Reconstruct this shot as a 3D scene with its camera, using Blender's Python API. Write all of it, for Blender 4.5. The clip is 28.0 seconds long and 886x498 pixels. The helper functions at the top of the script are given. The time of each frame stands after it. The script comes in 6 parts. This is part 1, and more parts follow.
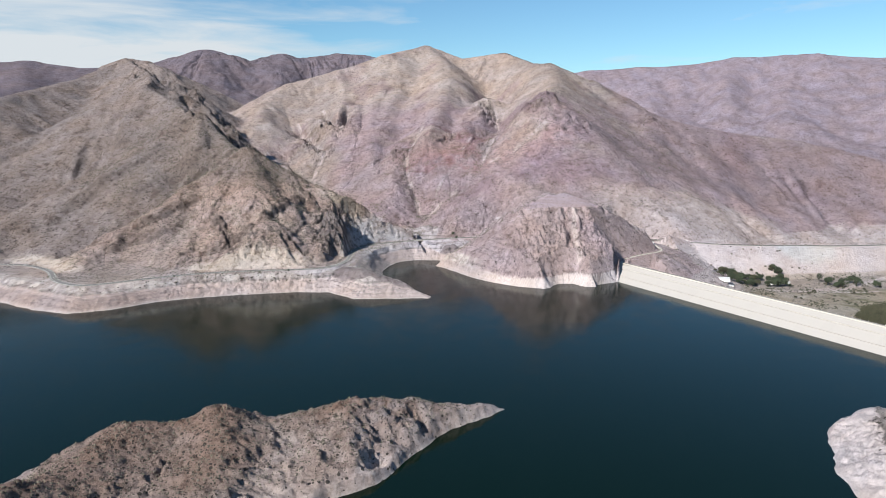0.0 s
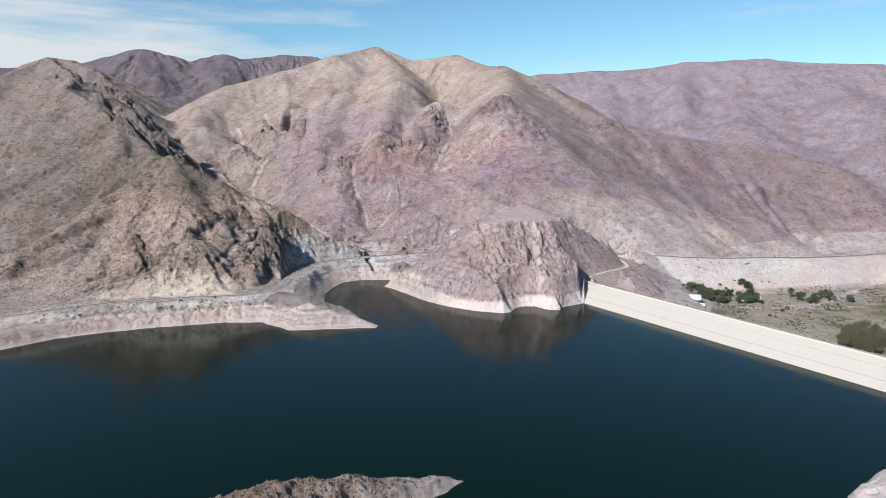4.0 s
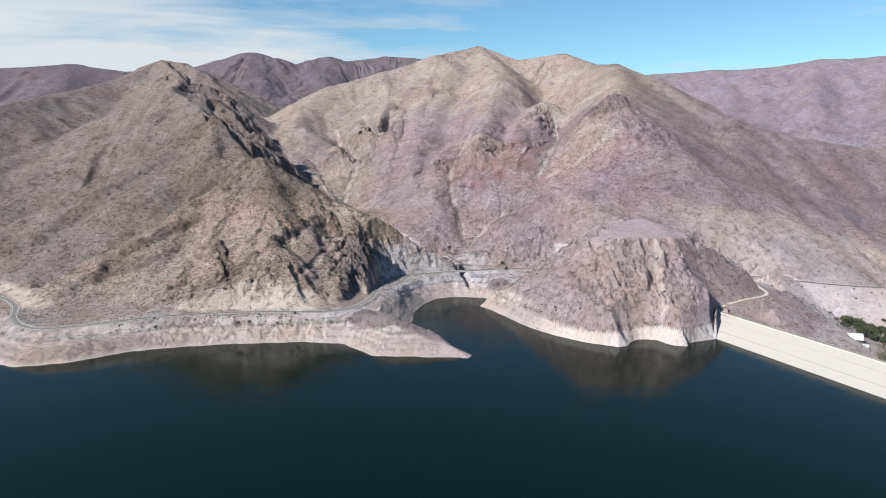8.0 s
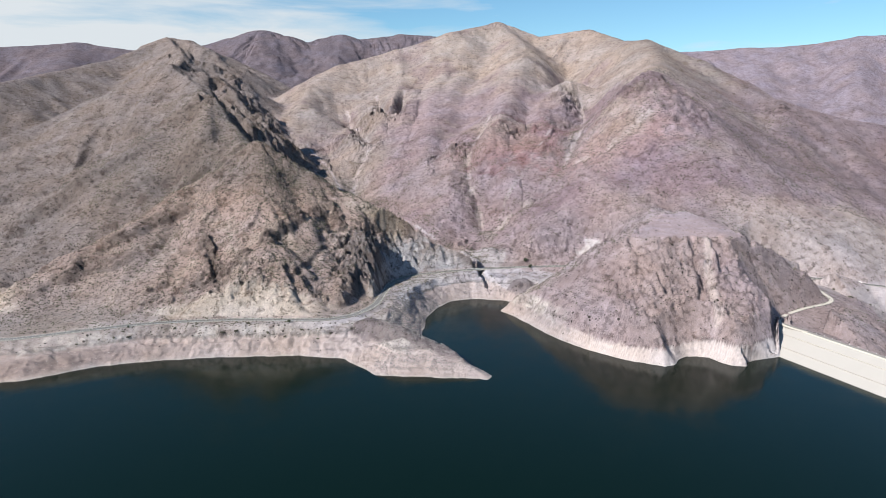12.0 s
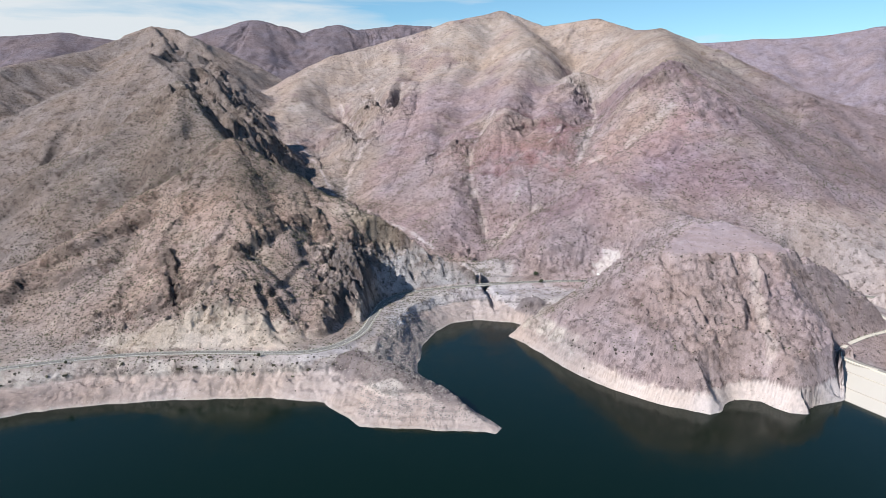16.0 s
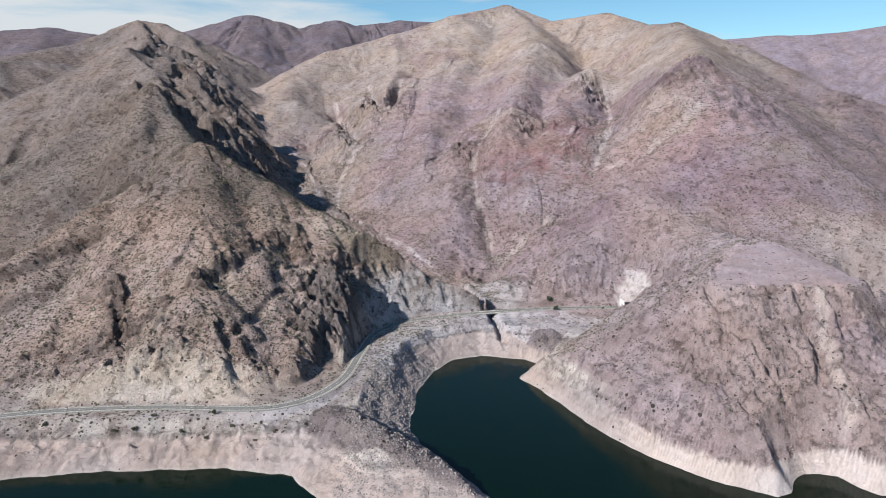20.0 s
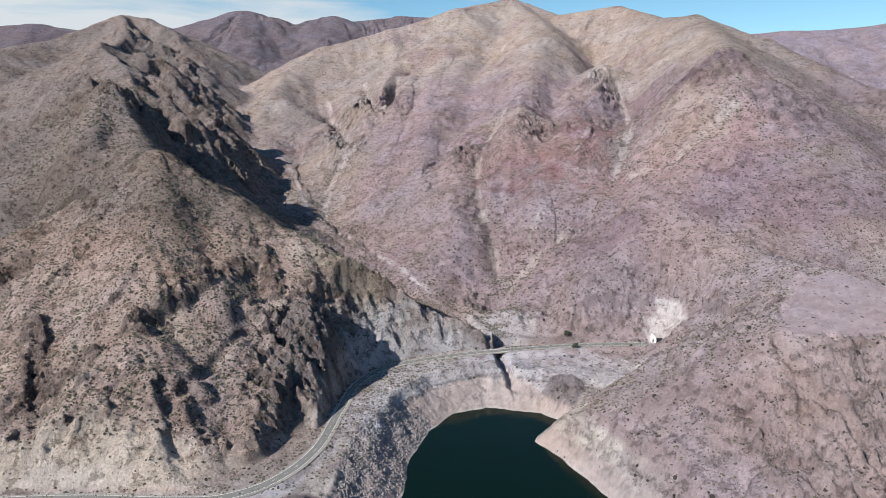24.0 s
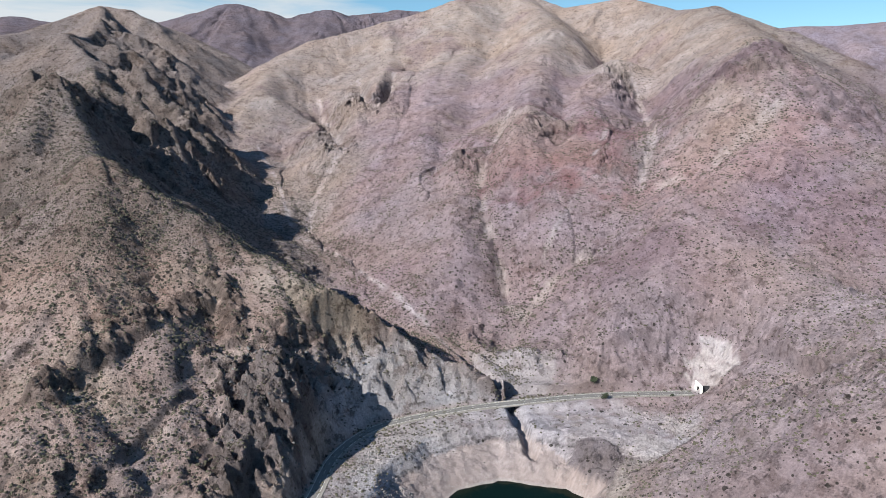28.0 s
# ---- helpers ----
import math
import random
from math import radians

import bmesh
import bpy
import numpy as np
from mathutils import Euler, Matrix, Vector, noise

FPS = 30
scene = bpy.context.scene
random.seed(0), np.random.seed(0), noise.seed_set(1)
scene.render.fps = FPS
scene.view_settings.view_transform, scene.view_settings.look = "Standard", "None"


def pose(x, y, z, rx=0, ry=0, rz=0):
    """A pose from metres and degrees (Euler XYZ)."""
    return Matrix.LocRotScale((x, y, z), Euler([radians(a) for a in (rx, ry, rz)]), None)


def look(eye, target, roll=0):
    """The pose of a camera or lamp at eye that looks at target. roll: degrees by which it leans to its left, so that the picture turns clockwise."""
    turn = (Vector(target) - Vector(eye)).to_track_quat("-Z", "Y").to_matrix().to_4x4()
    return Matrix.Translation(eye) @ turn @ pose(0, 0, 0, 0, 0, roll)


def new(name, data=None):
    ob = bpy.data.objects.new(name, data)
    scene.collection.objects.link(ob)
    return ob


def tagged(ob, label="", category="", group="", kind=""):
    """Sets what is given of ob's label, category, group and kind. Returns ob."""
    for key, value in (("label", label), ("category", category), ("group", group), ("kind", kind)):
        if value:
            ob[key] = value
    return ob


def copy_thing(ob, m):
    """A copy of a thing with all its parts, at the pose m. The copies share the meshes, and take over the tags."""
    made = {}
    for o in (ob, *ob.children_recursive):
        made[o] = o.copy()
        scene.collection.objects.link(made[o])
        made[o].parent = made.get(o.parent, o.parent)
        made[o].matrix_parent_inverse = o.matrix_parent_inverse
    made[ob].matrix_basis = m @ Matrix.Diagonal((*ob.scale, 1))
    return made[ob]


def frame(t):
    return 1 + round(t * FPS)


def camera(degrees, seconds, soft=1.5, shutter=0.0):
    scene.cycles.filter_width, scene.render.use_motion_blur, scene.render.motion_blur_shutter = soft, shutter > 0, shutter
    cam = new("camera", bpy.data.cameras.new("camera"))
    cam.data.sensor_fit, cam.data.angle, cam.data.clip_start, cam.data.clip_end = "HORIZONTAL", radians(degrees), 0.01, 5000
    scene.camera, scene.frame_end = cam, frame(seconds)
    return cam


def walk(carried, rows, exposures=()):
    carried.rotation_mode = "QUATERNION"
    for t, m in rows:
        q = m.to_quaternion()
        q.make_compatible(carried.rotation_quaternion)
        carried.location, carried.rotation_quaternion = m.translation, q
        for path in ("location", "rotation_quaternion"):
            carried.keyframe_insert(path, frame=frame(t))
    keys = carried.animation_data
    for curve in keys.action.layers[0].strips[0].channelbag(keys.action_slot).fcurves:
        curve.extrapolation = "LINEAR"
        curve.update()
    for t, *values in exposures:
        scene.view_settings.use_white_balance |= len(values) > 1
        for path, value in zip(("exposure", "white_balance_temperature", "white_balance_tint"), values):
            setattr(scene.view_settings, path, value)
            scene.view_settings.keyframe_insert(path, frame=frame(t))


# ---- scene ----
cam = camera(68.35, 28.0, soft=0.7)
PATH = [
    (0, pose(-39.6, 0.0, 297.9, 79.24, 0.50, -6.08)),
    (0.5, pose(-36.6, 16.0, 298.5, 79.29, 0.51, -7.79)),
    (1, pose(-33.7, 32.1, 299.2, 79.33, 0.57, -9.03)),
    (1.5, pose(-30.7, 48.3, 299.8, 79.40, 0.49, -10.07)),
    (2, pose(-27.6, 64.2, 300.2, 79.44, 0.52, -10.99)),
    (2.5, pose(-24.3, 79.7, 300.8, 79.49, 0.40, -11.41)),
    (4.5, pose(-12.9, 144.5, 303.5, 79.54, 0.45, -8.97)),
    (5, pose(-10.8, 161.3, 303.5, 79.59, 0.43, -7.42)),
    (5.5, pose(-9.0, 178.2, 303.3, 79.61, 0.43, -5.91)),
    (6, pose(-7.5, 195.2, 302.9, 79.65, 0.38, -4.75)),
    (6.5, pose(-6.4, 212.2, 302.4, 79.69, 0.34, -4.26)),
    (7, pose(-5.5, 229.1, 301.8, 79.75, 0.31, -3.34)),
    (7.5, pose(-4.9, 246.1, 301.3, 79.77, 0.25, -2.42)),
    (8, pose(-4.4, 263.0, 300.9, 79.80, 0.16, -1.47)),
    (8.5, pose(-4.0, 279.8, 300.6, 79.84, 0.12, -0.57)),
    (9, pose(-3.5, 296.7, 300.4, 79.87, 0.08, -0.08)),
    (9.5, pose(-3.0, 313.6, 300.2, 79.88, 0.08, -0.09)),
    (10, pose(-2.6, 330.6, 300.1, 79.91, 0.10, -0.07)),
    (10.5, pose(-2.2, 347.8, 300.1, 79.90, 0.09, -0.06)),
    (11, pose(-1.8, 364.9, 300.1, 79.87, 0.06, -0.04)),
    (11.5, pose(-1.4, 382.2, 300.0, 79.16, 0.13, -0.02)),
    (12, pose(-1.1, 399.4, 299.9, 78.23, 0.11, -0.01)),
    (12.5, pose(-0.7, 416.6, 299.6, 77.74, 0.12, -0.00)),
    (14.5, pose(0.0, 488.1, 299.9, 77.71, 0.12, -0.00)),
    (15, pose(-0.1, 505.4, 300.0, 77.69, 0.06, -0.01)),
    (15.5, pose(-0.1, 522.6, 300.2, 77.70, 0.07, -0.00)),
    (16, pose(0.1, 539.7, 300.4, 77.69, 0.04, 0.01)),
    (16.5, pose(0.5, 556.9, 300.7, 77.63, 0.04, 0.01)),
    (17, pose(0.9, 574.2, 301.0, 77.64, -0.00, 0.03)),
    (17.5, pose(1.3, 591.5, 301.3, 77.61, 0.01, 0.08)),
    (18, pose(1.6, 608.9, 301.5, 77.57, 0.03, 0.11)),
    (18.5, pose(2.0, 626.3, 301.7, 77.57, 0.02, 0.13)),
    (19, pose(2.4, 643.8, 301.8, 77.56, -0.01, 0.18)),
    (19.5, pose(2.8, 661.3, 301.8, 77.57, -0.03, 0.18)),
    (20, pose(3.1, 678.7, 301.9, 77.56, -0.08, 0.21)),
    (20.5, pose(3.3, 696.1, 302.1, 77.55, -0.06, 0.21)),
    (21, pose(3.4, 713.4, 302.4, 77.53, -0.03, 0.26)),
    (21.5, pose(3.5, 730.8, 302.7, 77.54, -0.03, 0.29)),
    (23.5, pose(6.7, 802.1, 304.3, 77.49, 0.01, 0.39)),
    (25, pose(6.1, 852.8, 303.5, 77.27, -0.04, 0.37)),
    (28, pose(1.8, 955.2, 304.4, 77.22, -0.15, 0.18)),
]
walk(cam, PATH, [(0, 0.61), (11, 0.64), (15, 0.69), (18, 0.65), (21, 0.56), (28, 0.62)])

# world, sun
SUN_AZ, SUN_EL = radians(-131), radians(35)     # compass from +y towards +x
sun_dir = Vector((math.sin(SUN_AZ) * math.cos(SUN_EL), math.cos(SUN_AZ) * math.cos(SUN_EL), math.sin(SUN_EL)))
world = bpy.data.worlds.new("sky")
scene.world = world
world.use_nodes = True
wn, wl = world.node_tree.nodes, world.node_tree.links
wn.clear()
w_out = wn.new("ShaderNodeOutputWorld")
w_bg = wn.new("ShaderNodeBackground")
w_sky = wn.new("ShaderNodeTexSky")
w_sky.sky_type = "NISHITA"
w_sky.sun_disc = False
w_sky.sun_elevation = SUN_EL
w_sky.sun_rotation = SUN_AZ
w_sky.altitude = 500
w_sky.air_density, w_sky.dust_density, w_sky.ozone_density = 1.0, 0.25, 3.0
w_co = wn.new("ShaderNodeTexCoord")
w_map = wn.new("ShaderNodeMapping")
w_map.inputs["Scale"].default_value = (2.2, 2.2, 15.0)
w_map.inputs["Rotation"].default_value = (0.0, 0.05, 0.0)
w_no = wn.new("ShaderNodeTexNoise")
w_no.inputs["Scale"].default_value = 1.6
w_no.inputs["Detail"].default_value = 9.0
w_no.inputs["Roughness"].default_value = 0.55
w_no.inputs["Distortion"].default_value = 0.5
# thin cirrus, thicker towards the west
w_sep = wn.new("ShaderNodeSeparateXYZ")
w_west = wn.new("ShaderNodeMapRange")
w_west.inputs["From Min"].default_value, w_west.inputs["From Max"].default_value = 0.25, -0.6
w_west.inputs["To Min"].default_value, w_west.inputs["To Max"].default_value = -0.22, 0.24
w_add = wn.new("ShaderNodeMath")
w_ramp = wn.new("ShaderNodeMapRange")
w_ramp.inputs["From Min"].default_value, w_ramp.inputs["From Max"].default_value = 0.38, 0.66
w_mix = wn.new("ShaderNodeMix")
w_mix.data_type = "RGBA"
w_mix.inputs["B"].default_value = (6.6, 7.1, 7.5, 1)
wl.new(w_co.outputs["Generated"], w_map.inputs["Vector"])
wl.new(w_map.outputs["Vector"], w_no.inputs["Vector"])
wl.new(w_co.outputs["Generated"], w_sep.inputs["Vector"])
wl.new(w_sep.outputs["X"], w_west.inputs["Value"])
wl.new(w_no.outputs["Fac"], w_add.inputs[0])
wl.new(w_west.outputs["Result"], w_add.inputs[1])
wl.new(w_add.outputs["Value"], w_ramp.inputs["Value"])
w_low = wn.new("ShaderNodeMapRange")
w_low.inputs["From Min"].default_value, w_low.inputs["From Max"].default_value = 0.27, 0.14
w_fac = wn.new("ShaderNodeMath")
w_fac.operation = "MULTIPLY"
wl.new(w_sep.outputs["Z"], w_low.inputs["Value"])
wl.new(w_ramp.outputs["Result"], w_fac.inputs[0])
wl.new(w_low.outputs["Result"], w_fac.inputs[1])
wl.new(w_fac.outputs["Value"], w_mix.inputs["Factor"])
w_deep = wn.new("ShaderNodeMix")
w_deep.data_type, w_deep.blend_type = "RGBA", "MULTIPLY"
w_deep.inputs["Factor"].default_value = 1.0
w_deep.inputs["B"].default_value = (0.82, 1.08, 1.14, 1)
wl.new(w_sky.outputs["Color"], w_deep.inputs["A"])
wl.new(w_deep.outputs["Result"], w_mix.inputs["A"])
wl.new(w_mix.outputs["Result"], w_bg.inputs["Color"])
w_bg.inputs["Strength"].default_value = 0.070
wl.new(w_bg.outputs["Background"], w_out.inputs["Surface"])

sun_lamp = bpy.data.lights.new("sun", "SUN")
sun_lamp.energy, sun_lamp.angle, sun_lamp.color = 5.0, radians(0.5), (1.0, 0.96, 0.915)
sun = new("sun", sun_lamp)
sun.matrix_world = look(sun_dir * 3000, (0, 0, 0))

# ---- materials ----
def material(name, colour, rough=0.85, metal=0.0, spread=0.18, size=1.0, bump=0.3, grit=6.0):
    """A plain stuff with two scales of mottling, a fine relief and a small change from piece to piece."""
    m = bpy.data.materials.new(name)
    m.use_nodes = True
    n, l = m.node_tree.nodes, m.node_tree.links
    b = n["Principled BSDF"]
    b.inputs["Roughness"].default_value, b.inputs["Metallic"].default_value = rough, metal
    geo, info = n.new("ShaderNodeNewGeometry"), n.new("ShaderNodeObjectInfo")
    big, fine = n.new("ShaderNodeTexNoise"), n.new("ShaderNodeTexNoise")
    big.inputs["Scale"].default_value, fine.inputs["Scale"].default_value = 0.35 / size, grit / size
    big.inputs["Detail"].default_value, fine.inputs["Detail"].default_value = 5, 3
    total = n.new("ShaderNodeMath")
    total.operation = "ADD"
    more = n.new("ShaderNodeMath")
    more.operation = "ADD"
    span = n.new("ShaderNodeMapRange")
    span.inputs["From Min"].default_value, span.inputs["From Max"].default_value = 0.8, 2.2
    span.inputs["To Min"].default_value, span.inputs["To Max"].default_value = 1 - spread, 1 + spread
    mul = n.new("ShaderNodeMix")
    mul.data_type, mul.blend_type = "RGBA", "MULTIPLY"
    mul.inputs["Factor"].default_value = 1
    mul.inputs["A"].default_value = (*colour, 1)
    rel = n.new("ShaderNodeBump")
    rel.inputs["Strength"].default_value, rel.inputs["Distance"].default_value = bump, 0.05 * size
    for t in (big, fine):
        l.new(geo.outputs["Position"], t.inputs["Vector"])
    l.new(big.outputs["Fac"], total.inputs[0])
    l.new(fine.outputs["Fac"], total.inputs[1])
    l.new(total.outputs["Value"], more.inputs[0])
    l.new(info.outputs["Random"], more.inputs[1])
    l.new(more.outputs["Value"], span.inputs["Value"])
    l.new(span.outputs["Result"], mul.inputs["B"])
    l.new(mul.outputs["Result"], b.inputs["Base Color"])
    l.new(fine.outputs["Fac"], rel.inputs["Height"])
    l.new(rel.outputs["Normal"], b.inputs["Normal"])
    return m


def earth():
    """Desert rock: the sheet's colour with its painted shade, broken by grain, stones, streaks and low scrub."""
    m = bpy.data.materials.new("desert_rock")
    m.use_nodes = True
    n, l = m.node_tree.nodes, m.node_tree.links
    b = n["Principled BSDF"]
    b.inputs["Roughness"].default_value = 0.95
    b.inputs["Specular IOR Level"].default_value = 0.15
    geo, tint, cover, grit = n.new("ShaderNodeNewGeometry"), n.new("ShaderNodeAttribute"), n.new("ShaderNodeAttribute"), n.new("ShaderNodeAttribute")
    tint.attribute_name, cover.attribute_name, grit.attribute_name = "rock_and_shade", "cover", "grit"

    def noise_of(scale, detail, rough=0.6):
        t = n.new("ShaderNodeTexNoise")
        t.inputs["Scale"].default_value, t.inputs["Detail"].default_value, t.inputs["Roughness"].default_value = scale, detail, rough
        l.new(geo.outputs["Position"], t.inputs["Vector"])
        return t.outputs["Fac"]

    def span_of(value, a, c, lo, hi):
        r = n.new("ShaderNodeMapRange")
        r.inputs["From Min"].default_value, r.inputs["From Max"].default_value = a, c
        r.inputs["To Min"].default_value, r.inputs["To Max"].default_value = lo, hi
        l.new(value, r.inputs["Value"])
        return r.outputs["Result"]

    def math_of(op, a, c):
        r = n.new("ShaderNodeMath")
        r.operation = op
        for i, v in enumerate((a, c)):
            if isinstance(v, (int, float)):
                r.inputs[i].default_value = v
            else:
                l.new(v, r.inputs[i])
        return r.outputs["Value"]

    def mix_of(kind, fac, a, c):
        r = n.new("ShaderNodeMix")
        r.data_type, r.blend_type = "RGBA", kind
        for key, v in (("Factor", fac), ("A", a), ("B", c)):
            if isinstance(v, (int, float)):
                r.inputs[key].default_value = v
            elif isinstance(v, tuple):
                r.inputs[key].default_value = v
            else:
                l.new(v, r.inputs[key])
        return r.outputs["Result"]

    broad, grain = noise_of(0.018, 6, 0.65), noise_of(0.5, 6, 0.75)
    middle = noise_of(0.075, 5, 0.7)
    gain = math_of("MULTIPLY", span_of(broad, 0.3, 0.7, 0.80, 1.20), span_of(grain, 0.34, 0.66, 0.72, 1.24))
    gain = math_of("MULTIPLY", gain, span_of(middle, 0.32, 0.68, 0.80, 1.20))
    gain = math_of("ADD", math_of("MULTIPLY", math_of("SUBTRACT", gain, 1.0), span_of(grit.outputs["Fac"], 0, 1, 0.25, 1.0)), 1.0)
    colour = mix_of("MULTIPLY", 1.0, tint.outputs["Color"], gain)
    # warm and cool patches of rock
    patch = noise_of(0.009, 5, 0.6)
    warm = mix_of("MIX", span_of(patch, 0.35, 0.65, 0, 1), (1.10, 0.98, 0.86, 1), (0.93, 0.98, 1.06, 1))
    colour = mix_of("MULTIPLY", 0.5, colour, warm)
    # dark outcrops and thickets with hard edges
    dark = math_of("MULTIPLY", span_of(noise_of(0.11, 7, 0.68), 0.555, 0.60, 0, 1), grit.outputs["Fac"])
    colour = mix_of("MULTIPLY", math_of("MULTIPLY", dark, 0.75), colour, (0.38, 0.36, 0.35, 1))
    # broader dark gullies, drawn in the colour alone
    gully_marks = span_of(noise_of(0.034, 9, 0.72), 0.56, 0.60, 0, 1)
    colour = mix_of("MULTIPLY", math_of("MULTIPLY", gully_marks, grit.outputs["Fac"]), colour, (0.66, 0.62, 0.60, 1))
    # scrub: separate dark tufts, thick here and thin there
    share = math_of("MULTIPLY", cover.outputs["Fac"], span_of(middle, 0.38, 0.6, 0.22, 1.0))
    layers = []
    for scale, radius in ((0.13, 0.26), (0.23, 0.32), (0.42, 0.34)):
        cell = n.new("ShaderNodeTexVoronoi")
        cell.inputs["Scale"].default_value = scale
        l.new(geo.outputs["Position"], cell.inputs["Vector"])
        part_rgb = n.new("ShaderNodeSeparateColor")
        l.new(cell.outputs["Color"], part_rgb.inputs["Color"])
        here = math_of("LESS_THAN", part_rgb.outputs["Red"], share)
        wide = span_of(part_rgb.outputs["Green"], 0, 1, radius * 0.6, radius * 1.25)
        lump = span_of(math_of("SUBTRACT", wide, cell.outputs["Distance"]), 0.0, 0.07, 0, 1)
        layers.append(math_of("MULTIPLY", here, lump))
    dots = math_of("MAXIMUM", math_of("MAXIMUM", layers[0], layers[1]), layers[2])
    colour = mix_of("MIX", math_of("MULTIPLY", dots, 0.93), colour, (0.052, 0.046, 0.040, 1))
    l.new(colour, b.inputs["Base Color"])
    # stones and cracks
    crack = n.new("ShaderNodeTexVoronoi")
    crack.inputs["Scale"].default_value = 0.16
    l.new(geo.outputs["Position"], crack.inputs["Vector"])
    height = math_of("ADD", math_of("MULTIPLY", math_of("MULTIPLY", grain, 4.5), span_of(grit.outputs["Fac"], 0, 1, 0.35, 1.0)), math_of("MULTIPLY", crack.outputs["Distance"], 0.9))
    height = math_of("ADD", height, math_of("MULTIPLY", noise_of(0.9, 4, 0.7), 0.9))
    height = math_of("ADD", height, math_of("ADD", math_of("MULTIPLY", dots, 0.8), math_of("MULTIPLY", dark, 1.6)))
    rel = n.new("ShaderNodeBump")
    rel.inputs["Strength"].default_value, rel.inputs["Distance"].default_value = 1.0, 1.15
    l.new(height, rel.inputs["Height"])
    l.new(rel.outputs["Normal"], b.inputs["Normal"])
    return m


def lake_water():
    m = bpy.data.materials.new("reservoir_water")
    m.use_nodes = True
    n, l = m.node_tree.nodes, m.node_tree.links
    b = n["Principled BSDF"]
    b.inputs["Base Color"].default_value = (0.0013, 0.0072, 0.0034, 1)
    b.inputs["Roughness"].default_value, b.inputs["IOR"].default_value = 0.07, 1.27
    geo = n.new("ShaderNodeNewGeometry")
    fine, swell = n.new("ShaderNodeTexNoise"), n.new("ShaderNodeTexNoise")
    fine.inputs["Scale"].default_value, swell.inputs["Scale"].default_value = 0.35, 0.03
    add = n.new("ShaderNodeMath")
    rel = n.new("ShaderNodeBump")
    rel.inputs["Strength"].default_value, rel.inputs["Distance"].default_value = 0.10, 0.5
    for t in (fine, swell):
        t.inputs["Detail"].default_value = 4
        l.new(geo.outputs["Position"], t.inputs["Vector"])
    l.new(fine.outputs["Fac"], add.inputs[0])
    l.new(swell.outputs["Fac"], add.inputs[1])
    l.new(add.outputs["Value"], rel.inputs["Height"])
    l.new(rel.outputs["Normal"], b.inputs["Normal"])
    # slicks: calm and ruffled reaches
    calm = n.new("ShaderNodeMapRange")
    calm.inputs["From Min"].default_value, calm.inputs["From Max"].default_value = 0.4, 0.62
    calm.inputs["To Min"].default_value, calm.inputs["To Max"].default_value = 0.09, 0.17
    l.new(swell.outputs["Fac"], calm.inputs["Value"])
    l.new(calm.outputs["Result"], b.inputs["Roughness"])
    return m


ROCK, WATER = earth(), lake_water()
CONCRETE = material("pale_concrete", (0.50, 0.47, 0.41), 0.9, 0, 0.07, 3.0, 0.15)
ASPHALT = material("asphalt", (0.185, 0.178, 0.168), 0.9, 0, 0.15, 2.0)
GRAVEL = material("shoulder_gravel", (0.27, 0.252, 0.225), 0.95, 0, 0.2, 2.0, 0.5)
PAINT_LINE = material("road_paint", (0.75, 0.73, 0.66), 0.7, 0, 0.1, 0.5)
STEEL = material("galvanised_steel", (0.55, 0.56, 0.57), 0.45, 0.7, 0.1, 0.5)
WHITE = material("white_paint", (0.80, 0.79, 0.76), 0.6, 0, 0.06, 1.0, 0.1)
DARK = material("dark_opening", (0.02, 0.02, 0.022), 0.9, 0, 0.1, 1.0)
ROOF = material("zinc_roof", (0.62, 0.62, 0.60), 0.45, 0.3, 0.1, 1.0)
SCRUB = material("dry_scrub", (0.085, 0.078, 0.052), 0.95, 0, 0.35, 1.5, 0.6)
LEAF = material("tree_foliage", (0.034, 0.046, 0.024), 0.85, 0, 0.4, 1.2, 0.5)
LEAF_DRY = material("willow_foliage", (0.060, 0.060, 0.034), 0.85, 0, 0.4, 1.2, 0.5)
BARK = material("bark", (0.12, 0.09, 0.065), 0.95, 0, 0.25, 0.4, 0.6)
STONE = material("shore_stone", (0.36, 0.31, 0.27), 0.95, 0, 0.3, 2.0, 0.6)
STONE_BANK = material("bank_stone", (0.31, 0.275, 0.255), 0.95, 0, 0.25, 2.0, 0.6)
STONE_DARK = material("dark_rubble", (0.235, 0.212, 0.205), 0.95, 0, 0.35, 2.0, 0.6)
GLASS_CAR = material("tinted_glass", (0.02, 0.022, 0.025), 0.1, 0, 0.1, 1.0, 0.0)
RUBBER = material("tyre_rubber", (0.02, 0.02, 0.02), 0.8, 0, 0.1, 0.5)

# ---- the lie of the land ----
def lattice(ix, iy, seed):
    h = (ix.astype(np.int64) * 374761393 + iy.astype(np.int64) * 668265263 + seed * 974634541) & 0x7FFFFFFF
    h = ((h ^ (h >> 13)) * 1274126177) & 0x7FFFFFFF
    return (h ^ (h >> 16)) & 0xFFFF


COS_OF, SIN_OF = np.cos((np.arange(1024) + 0.5) * (2 * math.pi / 1024)), np.sin((np.arange(1024) + 0.5) * (2 * math.pi / 1024))


